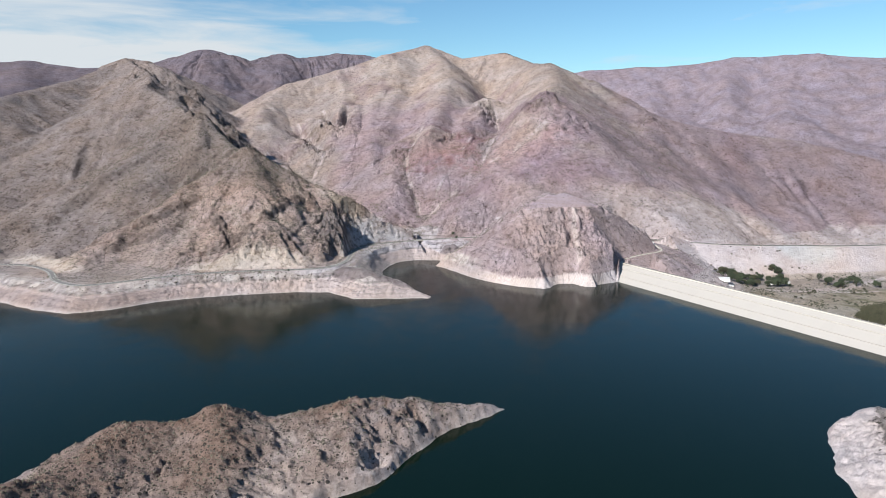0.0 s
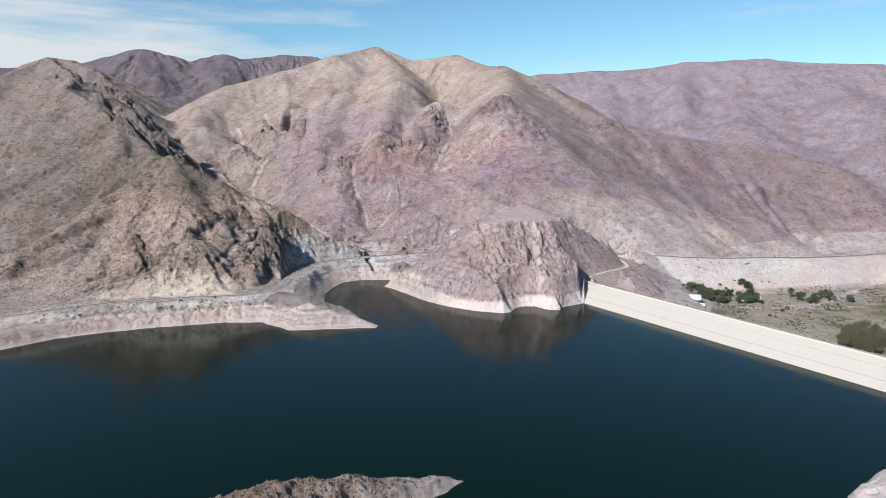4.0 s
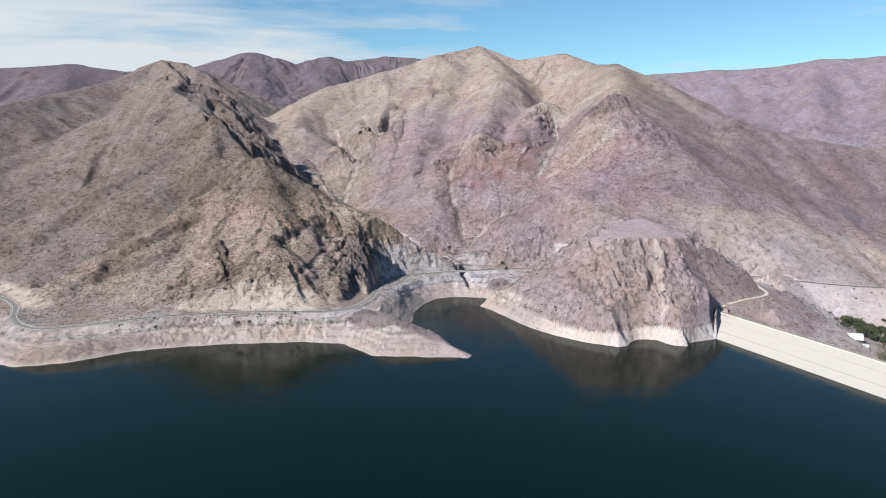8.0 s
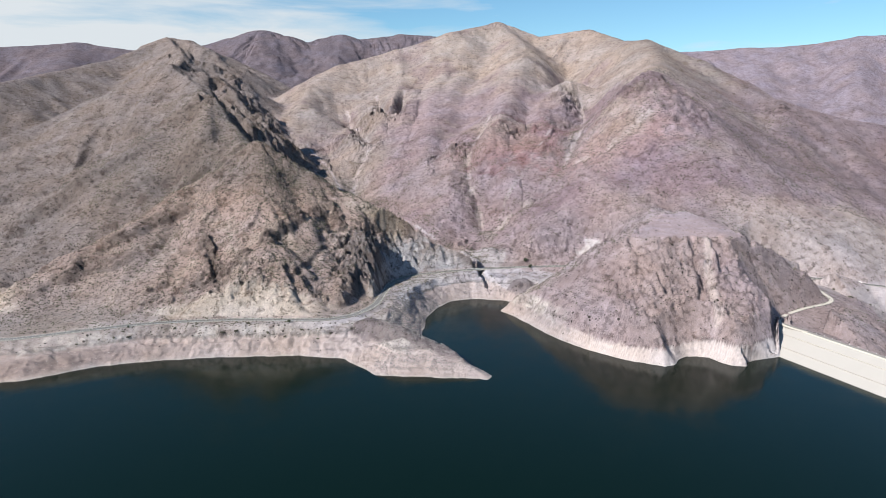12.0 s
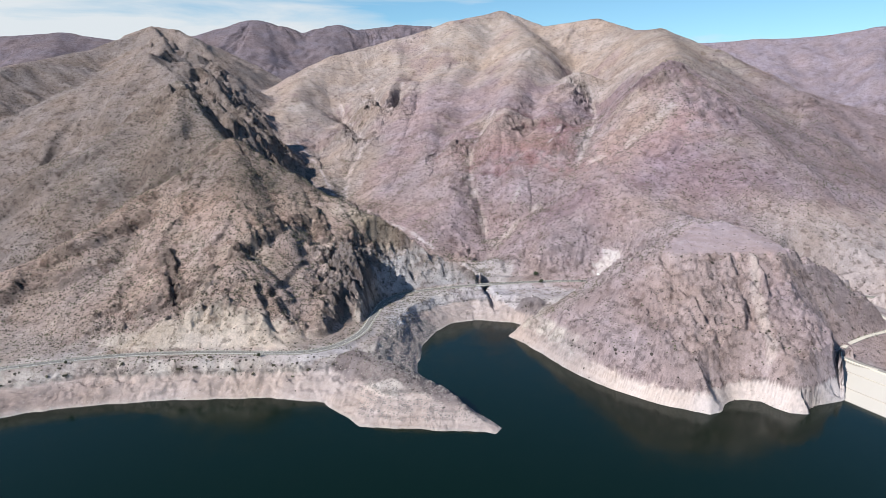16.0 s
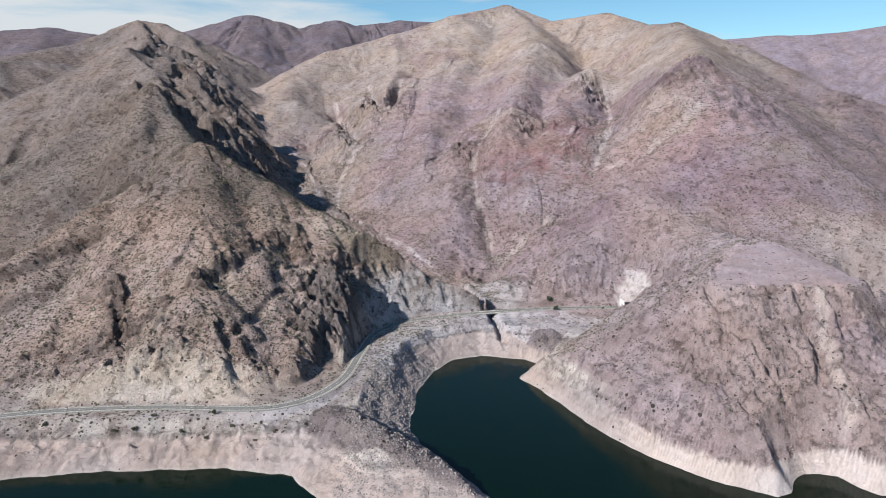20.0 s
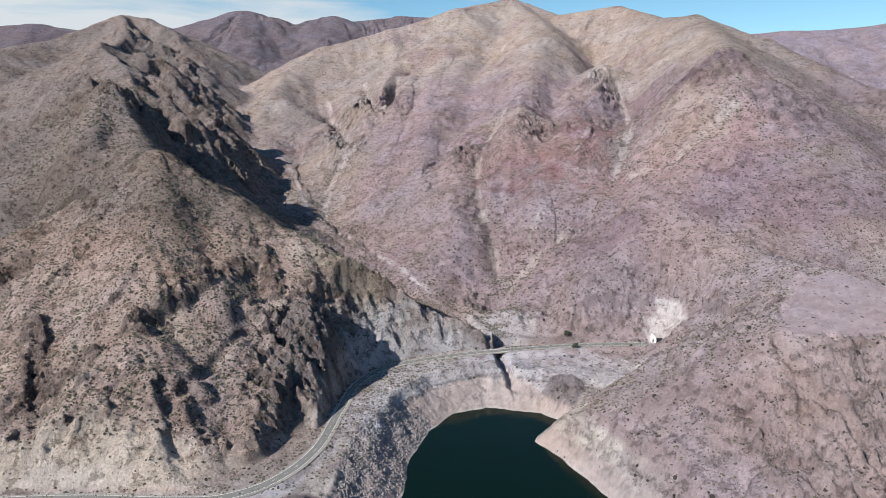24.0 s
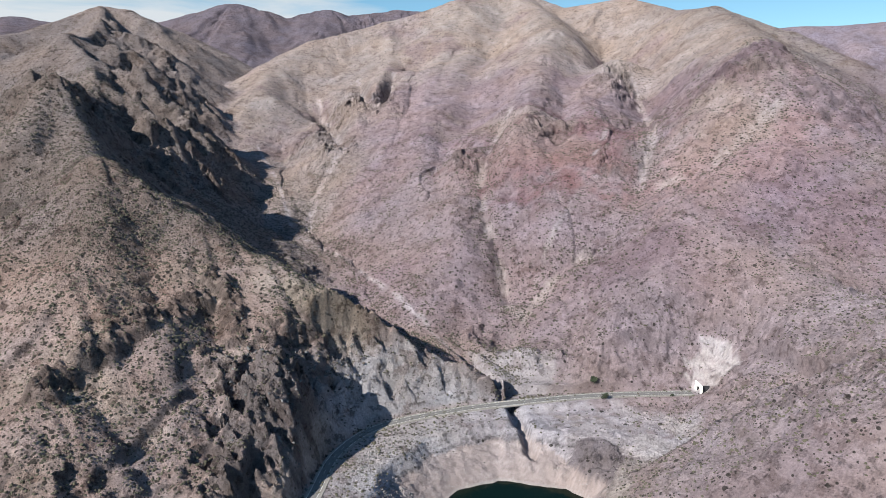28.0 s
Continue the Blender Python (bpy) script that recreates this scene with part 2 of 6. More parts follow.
def perlin(x, y, seed=0):
    """Gradient noise of arrays, about -1 to 1."""
    x0, y0 = np.floor(x), np.floor(y)
    fx, fy = x - x0, y - y0
    u, v = fx * fx * fx * (fx * (fx * 6 - 15) + 10), fy * fy * fy * (fy * (fy * 6 - 15) + 10)
    out = []
    hx, hy = x0.astype(np.int64) * 374761393 + seed * 974634541, y0.astype(np.int64) * 668265263
    for dx, dy in ((0, 0), (1, 0), (0, 1), (1, 1)):
        h = (hx + hy + (dx * 374761393 + dy * 668265263)) & 0x7FFFFFFF
        h ^= h >> 13
        h *= 1274126177
        h &= 0x7FFFFFFF
        h ^= h >> 16
        h &= 0xFFFF
        h >>= 6
        out.append(COS_OF[h] * (fx - dx) + SIN_OF[h] * (fy - dy))
    low, high = out[0] + u * (out[1] - out[0]), out[2] + u * (out[3] - out[2])
    return (low + v * (high - low)) * 1.5


def fractal(x, y, size, octaves, seed=0, gain=0.5, ridged=False):
    total, amp, norm = np.zeros_like(x), 1.0, 0.0
    for o in range(octaves):
        k = 2.03 ** o / size
        n = perlin(x * k + 17.3 * o, y * k - 9.1 * o, seed + o)
        total += amp * (1 - 2 * np.abs(n) if ridged else n)
        norm += amp
        amp *= gain
    return total / norm


def blocks(x, y, size, seed, tilt=0.5):
    """Fractured rock: cells with a height and a lean of their own, sharp where they meet."""
    px, py = x / size, y / size
    gx, gy = np.floor(px), np.floor(py)
    best, out = np.full(x.shape, 9.0), np.zeros_like(x)
    for dx in (-1, 0, 1):
        for dy in (-1, 0, 1):
            cx, cy = gx + dx, gy + dy
            qx, qy = px - cx - lattice(cx, cy, seed) / 65536, py - cy - lattice(cx, cy, seed + 1) / 65536
            d = qx * qx + qy * qy
            h = lattice(cx, cy, seed + 2) / 32768 - 1 + tilt * (qx * (lattice(cx, cy, seed + 3) / 32768 - 1) + qy * (lattice(cx, cy, seed + 4) / 32768 - 1)) * 2
            out = np.where(d < best, h, out)
            best = np.minimum(best, d)
    return out


def step(v, a, b):
    t = np.clip((v - a) / (b - a), 0, 1)
    return t * t * (3 - 2 * t)


def along(x, y, line):
    """Distance to a polyline, its height at the nearest place, the side (+1: left of its way) and the length run."""
    best = np.full(x.shape, 1e9)
    zz, side, run = np.zeros_like(x), np.ones_like(x), np.zeros_like(x)
    length = 0.0
    for (ax, ay, az), (bx, by, bz) in zip(line, line[1:]):
        dx, dy = bx - ax, by - ay
        l2 = dx * dx + dy * dy
        t = np.clip(((x - ax) * dx + (y - ay) * dy) / l2, 0, 1)
        d = np.hypot(x - ax - t * dx, y - ay - t * dy)
        m = d < best
        best = np.where(m, d, best)
        zz = np.where(m, az + t * (bz - az), zz)
        side = np.where(m, np.clip((dx * (y - ay) - dy * (x - ax)) / math.sqrt(l2) / np.maximum(d, 1e-3), -1, 1), side)
        run = np.where(m, length + t * math.sqrt(l2), run)
        length += math.sqrt(l2)
    return best, zz, side, run


def inside(x, y, poly):
    hit = np.zeros(x.shape, bool)
    for (ax, ay), (bx, by) in zip(poly, poly[1:] + poly[:1]):
        if ay != by:
            hit ^= ((ay > y) != (by > y)) & (x < (bx - ax) * (y - ay) / (by - ay) + ax)
    return hit


def to_edge(x, y, poly):
    return along(x, y, [(a, b, 0) for a, b in poly + poly[:1]])[0]


# shoreline of the reservoir, and of the peninsula in it
SHORE = [(-2500, 1250), (-1100, 1300), (-820, 1240), (-694, 1178), (-611, 1119), (-543, 1087), (-487, 1100), (-419, 1145), (-365, 1161),
         (-307, 1171), (-246, 1177), (-182, 1178), (-123, 1169), (-107, 1148), (-79, 1117), (-50, 1112), (20, 1105), (49, 1101), (56, 1115),
         (10, 1181), (-31, 1243), (-27, 1330), (-11, 1386), (13, 1422), (48, 1437), (101, 1424), (115, 1411), (87, 1370), (110, 1332),
         (150, 1249), (181, 1201), (233, 1159), (252, 1147), (266, 1141), (278, 1146), (288, 1161), (300, 1170), (318, 1174), (332, 1170), (339, 1154), (348, 1144), (362, 1141), (378, 1145), (396, 1158), (420, 1174), (613, 729),
         (585, 690), (557, 625), (640, 580), (502, 566), (454, 579), (400, 559), (349, 475), (320, 350)]
FAR_SHORE = [(420, 150), (700, -200), (600, -1100), (-1500, -1100), (-2600, 0)]
ISLE = [(93, 640), (30, 599), (-6, 560), (-45, 506), (-82, 492), (-120, 430), (-190, 360), (-330, 320), (-430, 400), (-400, 500), (-330, 560),
        (-262, 612), (-190, 628), (-110, 632), (-20, 640), (40, 646)]
ROAD = [(-1100, 1420, 34), (-900, 1385, 33), (-788, 1363, 32), (-725, 1343, 32), (-660, 1285, 32), (-612, 1205, 32), (-574, 1166, 32),
        (-531, 1153, 32), (-454, 1186, 32), (-387, 1212, 32), (-325, 1224, 32), (-255, 1229, 32), (-190, 1227, 32), (-151, 1231, 32),
        (-120, 1254, 32), (-99, 1298, 32), (-91, 1365, 32), (-82, 1425, 32), (-52, 1468, 32), (12, 1498, 32), (70, 1514, 32),
        (150, 1530, 32), (240, 1536, 32)]
ROAD_EAST = [(560, 1500, 27), (615, 1484, 24), (696, 1448, 21), (760, 1420, 19), (848, 1402, 17), (940, 1400, 15), (1059, 1392, 12), (1300, 1420, 8),
             (1700, 1500, 5)]
MESA = [(258, 1300), (303, 1293), (350, 1291), (395, 1290), (425, 1305), (440, 1350), (425, 1420), (390, 1450), (340, 1440), (295, 1370)]
TRACK = [(466, 1196, 24.0), (452, 1215, 24.2), (450, 1238, 24.5), (470, 1262, 25.5), (512, 1292, 26), (572, 1328, 26), (588, 1380, 26), (592, 1440, 26)]
GULCH = [(-5, 1640, 50), (37, 1576, 30), (55, 1527, 19), (64, 1510, 16), (70, 1484, 17), (76, 1455, 8)]
CLEFTS = [(9, [(349, 1300, 0), (347, 1284, 0), (341, 1250, 0)]), (12, [(345, 1240, 0), (338, 1226, 0), (334, 1212, 0)]), (7, [(262, 1300, 0), (272, 1268, 0), (286, 1228, 0), (300, 1190, 0), (304, 1168, 0)]),
          (4, [(388, 1300, 0), (380, 1275, 0), (374, 1255, 0)]), (4, [(306, 1306, 0), (304, 1288, 0)]), (4, [(-356, 1362, 0), (-340, 1330, 0), (-318, 1290, 0), (-301, 1258, 0)]),
          (4, [(-272, 1345, 0), (-285, 1315, 0), (-292, 1290, 0)]), (4, [(-180, 1400, 0), (-200, 1340, 0), (-215, 1290, 0)])]
# bands of bare rock across the near hill
BANDS = [[(-552, 1368, 0), (-528, 1392, 0), (-500, 1412, 0), (-468, 1440, 0), (-435, 1478, 0)], [(-556, 1330, 0), (-538, 1354, 0), (-508, 1364, 0), (-474, 1377, 0)],
         [(-262, 1352, 0), (-250, 1385, 0), (-240, 1412, 0), (-228, 1450, 0), (-206, 1490, 0)], [(-296, 1326, 0), (-309, 1304, 0)], [(-364, 1372, 0), (-342, 1332, 0), (-320, 1296, 0)],
         [(-200, 1512, 0), (-186, 1500, 0), (-170, 1462, 0)], [(-182, 1440, 0), (-160, 1420, 0)], [(-680, 1612, 0), (-597, 1675, 0)], [(-112, 1508, 0), (-86, 1500, 0), (-62, 1490, 0)]]
DAM_A, DAM_B, DAM_N = (420.0, 1174.0), (613.0, 729.0), (0.922, 0.388)

# crests: name of the landform, slope on the left and on the right of its way, rounding, points
RIDGES = [
    ("near_hill", 0.80, 0.62, 12, [(-335, 1593, 245), (-247, 1570, 197), (-171, 1550, 155)]),
    ("near_hill", 0.75, 1.15, 8, [(-171, 1550, 155), (-97, 1518, 128), (-25, 1506, 90), (40, 1522, 48)]),
    ("near_hill", 0.72, 0.60, 18, [(-335, 1593, 245), (-442, 1540, 178), (-494, 1450, 131), (-560, 1390, 95), (-600, 1320, 60)]),
    ("near_hill", 0.76, 0.62, 16, [(-335, 1593, 245), (-290, 1450, 168), (-262, 1350, 115), (-250, 1290, 72)]),
    ("near_hill", 0.75, 0.62, 10, [(-171, 1550, 150), (-150, 1470, 108), (-138, 1432, 96)]),
    ("near_hill", 1.9, 0.62, 5, [(-152, 1470, 92), (-143, 1424, 75), (-137, 1382, 71), (-142, 1340, 63), (-153, 1290, 52)]),
    ("near_hill", 1.0, 0.8, 8, [(-97, 1518, 128), (-82, 1494, 106), (-66, 1476, 74)]),
    ("ridge_mountain", 0.60, 1.4, 8, [(-345, 1612, 236), (-400, 1690, 262), (-483, 1795, 329)]),
    ("ridge_mountain", 0.62, 1.5, 8, [(-483, 1795, 329), (-502, 1860, 303), (-548, 1960, 305), (-600, 2110, 335), (-700, 2290, 388), (-820, 2431, 438), (-862, 2600, 455), (-960, 2900, 525), (-1186, 3326, 616)]),
    ("ridge_mountain", 0.60, 0.60, 12, [(-483, 1795, 329), (-535, 1790, 293), (-588, 1788, 262), (-697, 1775, 214), (-800, 1700, 165), (-850, 1560, 100), (-860, 1450, 60)]),
    ("ridge_mountain", 1.0, 0.95, 8, [(-600, 2110, 335), (-520, 2080, 304), (-465, 2035, 272), (-425, 2005, 215)]),
    ("ridge_mountain", 0.9, 1.1, 8, [(-680, 2260, 378), (-570, 2225, 338), (-490, 2180, 282), (-440, 2160, 225)]),
    ("ridge_mountain", 0.6, 0.9, 30, [(-1290, 3310, 582), (-1186, 3326, 614), (-1085, 3300, 606), (-1000, 3240, 572), (-900, 3150, 500)]),
    ("ridge_mountain", 0.9, 1.1, 10, [(-820, 2431, 438), (-700, 2470, 402), (-610, 2500, 345), (-550, 2500, 270)]),
    ("ridge_mountain", 0.55, 0.6, 14, [(-820, 2431, 438), (-920, 2425, 398), (-1016, 2416, 355), (-1100, 2350, 305), (-1180, 2150, 225), (-1190, 1900, 130)]),
    ("ridge_mountain", 0.65, 0.65, 14, [(-890, 2700, 478), (-740, 2720, 430), (-600, 2690, 330)]),
    ("ridge_mountain", 0.55, 0.55, 20, [(-1186, 3326, 616), (-1290, 3050, 508), (-1371, 2700, 432), (-1400, 2450, 385), (-1400, 2100, 300), (-1350, 1800, 190), (-1300, 1600, 110)]),
    ("ridge_mountain", 0.55, 0.55, 20, [(-1186, 3326, 616), (-1000, 3450, 560), (-800, 3400, 470)]),
    ("cliff_hill", 0.55, 0.8, 8, [(330, 1330, 128), (380, 1340, 132), (400, 1390, 139), (395, 1440, 128)]),
    ("cliff_hill", 0.60, 0.75, 10, [(300, 1318, 124), (255, 1340, 104), (222, 1372, 55), (190, 1398, 22)]),
    ("cliff_hill", 0.75, 0.60, 10, [(392, 1316, 126), (442, 1342, 112), (488, 1368, 80), (540, 1398, 45)]),
    ("cliff_hill", 0.5, 0.5, 20, [(395, 1440, 128), (370, 1560, 130), (350, 1650, 150)]),
    ("main_mountain", 0.64, 0.64, 30, [(247, 3501, 697), (300, 3150, 590), (270, 2700, 484), (190, 2350, 340), (120, 2050, 262), (60, 1900, 190), (20, 1780, 120)]),
    ("main_mountain", 0.60, 0.58, 30, [(247, 3501, 697), (38, 3300, 638), (-188, 3200, 552), (-400, 3100, 491), (-493, 2900, 399), (-480, 2700, 330)]),
    ("main_mountain", 0.70, 0.60, 16, [(-188, 3200, 552), (-150, 2900, 420), (-170, 2600, 330), (-199, 2289, 236), (-215, 2120, 150)]),
    ("main_mountain", 0.60, 0.60, 20, [(20, 3050, 500), (-20, 2700, 390), (-40, 2400, 300), (-80, 2100, 190), (-110, 1950, 130)]),
    ("main_mountain", 0.62, 0.64, 26, [(247, 3501, 697), (424, 3400, 627), (618, 3300, 646), (690, 3000, 568), (700, 2750, 545), (640, 2400, 455), (540, 2130, 405), (489, 1993, 380), (425, 1880, 290), (375, 1790, 222), (330, 1690, 150), (310, 1610, 100)]),
    ("main_mountain", 0.64, 0.64, 24, [(489, 1993, 380), (560, 1900, 300), (610, 1780, 200), (660, 1660, 110)]),
    ("main_mountain", 0.60, 0.60, 24, [(700, 2750, 532), (818, 2600, 470), (858, 2400, 392), (916, 2250, 330), (1143, 2200, 268), (1435, 2150, 232), (1620, 2050, 180), (1750, 1900, 90)]),
    ("main_mountain", 0.60, 0.60, 24, [(916, 2250, 330), (850, 2000, 230), (800, 1800, 140), (780, 1640, 60)]),
    ("main_mountain", 0.60, 0.60, 24, [(1143, 2200, 268), (1120, 1950, 130), (1150, 1780, 50)]),
    ("main_mountain", 0.30, 0.33, 12, [(110, 1640, 58), (120, 1705, 108), (170, 1820, 178), (260, 2020, 262), (310, 2250, 322), (400, 2500, 402)]),
    ("main_mountain", 0.34, 0.34, 12, [(0, 1800, 95), (-30, 1960, 165), (-30, 2200, 245), (0, 2500, 335), (80, 2900, 470)]),
    ("main_mountain", 0.34, 0.34, 12, [(-90, 1960, 125), (-120, 2150, 205), (-100, 2450, 300), (-90, 2800, 390)]),
    ("main_mountain", 0.34, 0.34, 12, [(420, 1640, 120), (480, 1780, 215), (520, 1850, 270)]),
    ("main_mountain", 0.34, 0.34, 12, [(560, 1600, 95), (720, 1720, 130), (740, 1950, 240), (720, 2250, 345), (760, 2450, 420)]),
    ("main_mountain", 0.34, 0.34, 12, [(980, 1750, 75), (1000, 2000, 190), (1030, 2150, 262)]),
    ("main_mountain", 0.26, 0.26, 10, [(70, 1530, 28), (37, 1576, 36), (-43, 1692, 57), (-126, 1835, 77), (-228, 1940, 98), (-311, 2176, 150), (-430, 2450, 205), (-560, 2800, 270), (-661, 3154, 341)]),
    ("far_mountain", 0.5, 0.5, 90, [(-2700, 4100, 640), (-2062, 4250, 690), (-1750, 4250, 650), (-1500, 4450, 680), (-1230, 4480, 742), (-1085, 4500, 782), (-960, 4480, 752), (-850, 4450, 705), (-700, 4600, 752), (-630, 4650, 774), (-560, 4680, 750), (-480, 4700, 758), (-257, 4750, 788), (-120, 4740, 782), (100, 4650, 740), (500, 4500, 600)]),
    ("far_mountain", 0.5, 0.5, 90, [(-1085, 4500, 782), (-950, 4150, 620), (-850, 3900, 520)]),
    ("far_mountain", 0.5, 0.5, 90, [(-2062, 4250, 690), (-1850, 3700, 520), (-1800, 3200, 420)]),
    ("far_mountain", 0.5, 0.5, 90, [(500, 4500, 600), (1000, 4450, 600), (1414, 4350, 642), (1721, 4300, 658), (2000, 4250, 665), (2307, 4150, 706), (2600, 4050, 712), (2720, 3950, 716), (2900, 3850, 680), (3250, 3650, 660)]),
    ("far_mountain", 0.5, 0.5, 90, [(1721, 4300, 658), (1620, 3900, 500), (1500, 3500, 350), (1450, 3100, 220)]),
    ("far_mountain", 0.5, 0.5, 90, [(2600, 4050, 712), (2250, 3500, 470), (1980, 3100, 330), (1850, 2750, 180)]),
    ("far_mountain", 0.5, 0.5, 90, [(2900, 3850, 680), (2700, 3200, 450), (2450, 2700, 220)]),
    ("far_mountain", 0.6, 0.6, 45, [(2000, 4250, 665), (1850, 3950, 560), (1750, 3650, 440), (1600, 3350, 330), (1560, 3000, 230)]),
    ("far_mountain", 0.6, 0.6, 45, [(2307, 4150, 706), (2050, 3750, 560), (1900, 3450, 440)]),
    ("far_mountain", 0.6, 0.6, 45, [(1414, 4350, 642), (1300, 4000, 520), (1180, 3650, 420)]),
    ("far_mountain", 0.6, 0.6, 45, [(-1500, 4450, 690), (-1450, 4050, 560), (-1300, 3750, 470)]),
    ("far_mountain", 0.6, 0.6, 45, [(-630, 4650, 774), (-600, 4250, 620), (-560, 3900, 500)]),
    ("far_mountain", 0.6, 0.6, 45, [(-257, 4750, 786), (-300, 4350, 640), (-330, 4000, 540)]),
    ("peninsula", 0.75, 0.62, 7, [(88, 640, 6), (62, 624, 14), (27, 614, 24), (-16, 606, 37), (-47, 600, 38), (-75, 598, 37), (-112, 594, 31), (-152, 586, 22), (-190, 582, 38), (-240, 578, 31), (-276, 570, 36), (-310, 550, 22)]),
    ("peninsula", 0.62, 0.62, 10, [(-190, 577, 47), (-180, 520, 36), (-170, 450, 22), (-200, 400, 18)]),
    ("peninsula", 0.62, 0.62, 10, [(-65, 598, 37), (-75, 560, 34), (-95, 530, 22)]),
    ("peninsula", 0.62, 0.62, 10, [(-261, 560, 44), (-290, 500, 40), (-310, 455, 50), (-340, 400, 40)]),
    ("headland", 0.55, 0.55, 10, [(425, 562, 9), (480, 530, 22), (540, 480, 40), (640, 420, 60), (900, 350, 120), (1300, 300, 200)]),
    ("headland", 0.55, 0.55, 12, [(600, 690, 14), (650, 660, 34), (720, 600, 50), (900, 500, 110), (1300, 500, 220)]),
]
# gullies and ravines: depth, half width, line
GULLIES = [
    (34, 110, [(478, 3090), (470, 2960), (440, 2720), (420, 2480)]), (30, 100, [(600, 2760), (555, 2710), (500, 2640), (430, 2500)]),
    (26, 90, [(400, 2905), (240, 2830), (112, 2873), (-13, 2824), (-122, 2864)]), (16, 70, [(60, 2560), (-20, 2440), (-90, 2330)]),
    (44, 105, [(420, 2480), (390, 2250), (360, 2110), (311, 1940), (262, 1830), (196, 1762), (139, 1728), (100, 1695), (80, 1652), (59, 1588)]),
    (18, 60, [(470, 1870), (415, 1835), (335, 1800), (275, 1822)]), (26, 52, [(134, 2253), (88, 2110), (60, 1990), (54, 1850), (72, 1772), (84, 1690)]),
    (14, 55, [(-190, 2240), (-225, 2147), (-228, 2041), (-215, 1960)]), (34, 30, [(-136, 2790), (-146, 2600), (-155, 2470)]),
    (26, 28, [(-240, 2830), (-186, 2560), (-160, 2466)]), (30, 42, [(-350, 2800), (-274, 2534), (-206, 2290), (-190, 2225)]),
    (9, 40, [(140, 2500), (110, 2330), (134, 2253)]), (9, 40, [(250, 2480), (235, 2280), (215, 2120)]), (10, 40, [(330, 2420), (300, 2250), (290, 2060)]),
    (8, 50, [(-60, 2700), (-75, 2450), (-130, 2200), (-170, 2060)]), (8, 36, [(10, 2300), (-10, 2120), (-20, 1960)]),
    (42, 66, [(-368, 1628), (-450, 1600), (-535, 1520), (-612, 1432), (-680, 1350)]), (46, 80, [(-515, 1862), (-600, 1850), (-700, 1840), (-820, 1795), (-900, 1650)]),
    (30, 66, [(-560, 2040), (-700, 2110), (-850, 2090), (-1000, 1950), (-1060, 1750)]),
    (30, 50, [(-560, 2330), (-500, 2290), (-440, 2250)]), (26, 46, [(-540, 2130), (-480, 2105), (-420, 2090)]),
    (9, 30, [(-215, 1545), (-190, 1480), (-180, 1430)]), (13, 26, [(-350, 1372), (-324, 1310), (-302, 1270), (-293, 1240)]), (7, 26, [(-420, 1420), (-400, 1360), (-385, 1300)]),
    (20, 90, [(640, 1950), (700, 1840), (720, 1720), (700, 1610)]), (16, 80, [(940, 2150), (930, 1980), (900, 1800)]), (14, 80, [(1230, 2120), (1240, 1960), (1280, 1820)]),
    (40, 190, [(1500, 4000), (1330, 3700), (1250, 3400), (1230, 3100)]), (36, 170, [(1880, 3900), (1700, 3550), (1620, 3250)]), (36, 170, [(2250, 3850), (2000, 3450), (1850, 3150)]),
    (40, 150, [(1150, 4300), (1080, 4000), (1050, 3650)]), (30, 150, [(-900, 4300), (-780, 4050), (-760, 3800)]), (30, 140, [(-450, 4500), (-440, 4200), (-420, 3900)]),
]
# broken faces of bare rock: middle, half widths, height of their steps
CRAGS = [(185, 2075, 75, 62, 30), (50, 2030, 42, 60, 26), (255, 1905, 50, 62, 26), (350, 2115, 48, 90, 24), (365, 2370, 60, 110, 20), (470, 1965, 85, 48, 30), (530, 1850, 60, 70, 20),
         (690, 2090, 75, 60, 24), (-160, 2520, 70, 110, 26), (-250, 2560, 60, 120, 22), (-215, 2260, 50, 70, 26), (-300, 2420, 60, 120, 16),
         (40, 1640, 22, 50, 14), (900, 2190, 90, 40, 16)]

FORMS = ["ground"] + list(dict.fromkeys(r[0] for r in RIDGES))


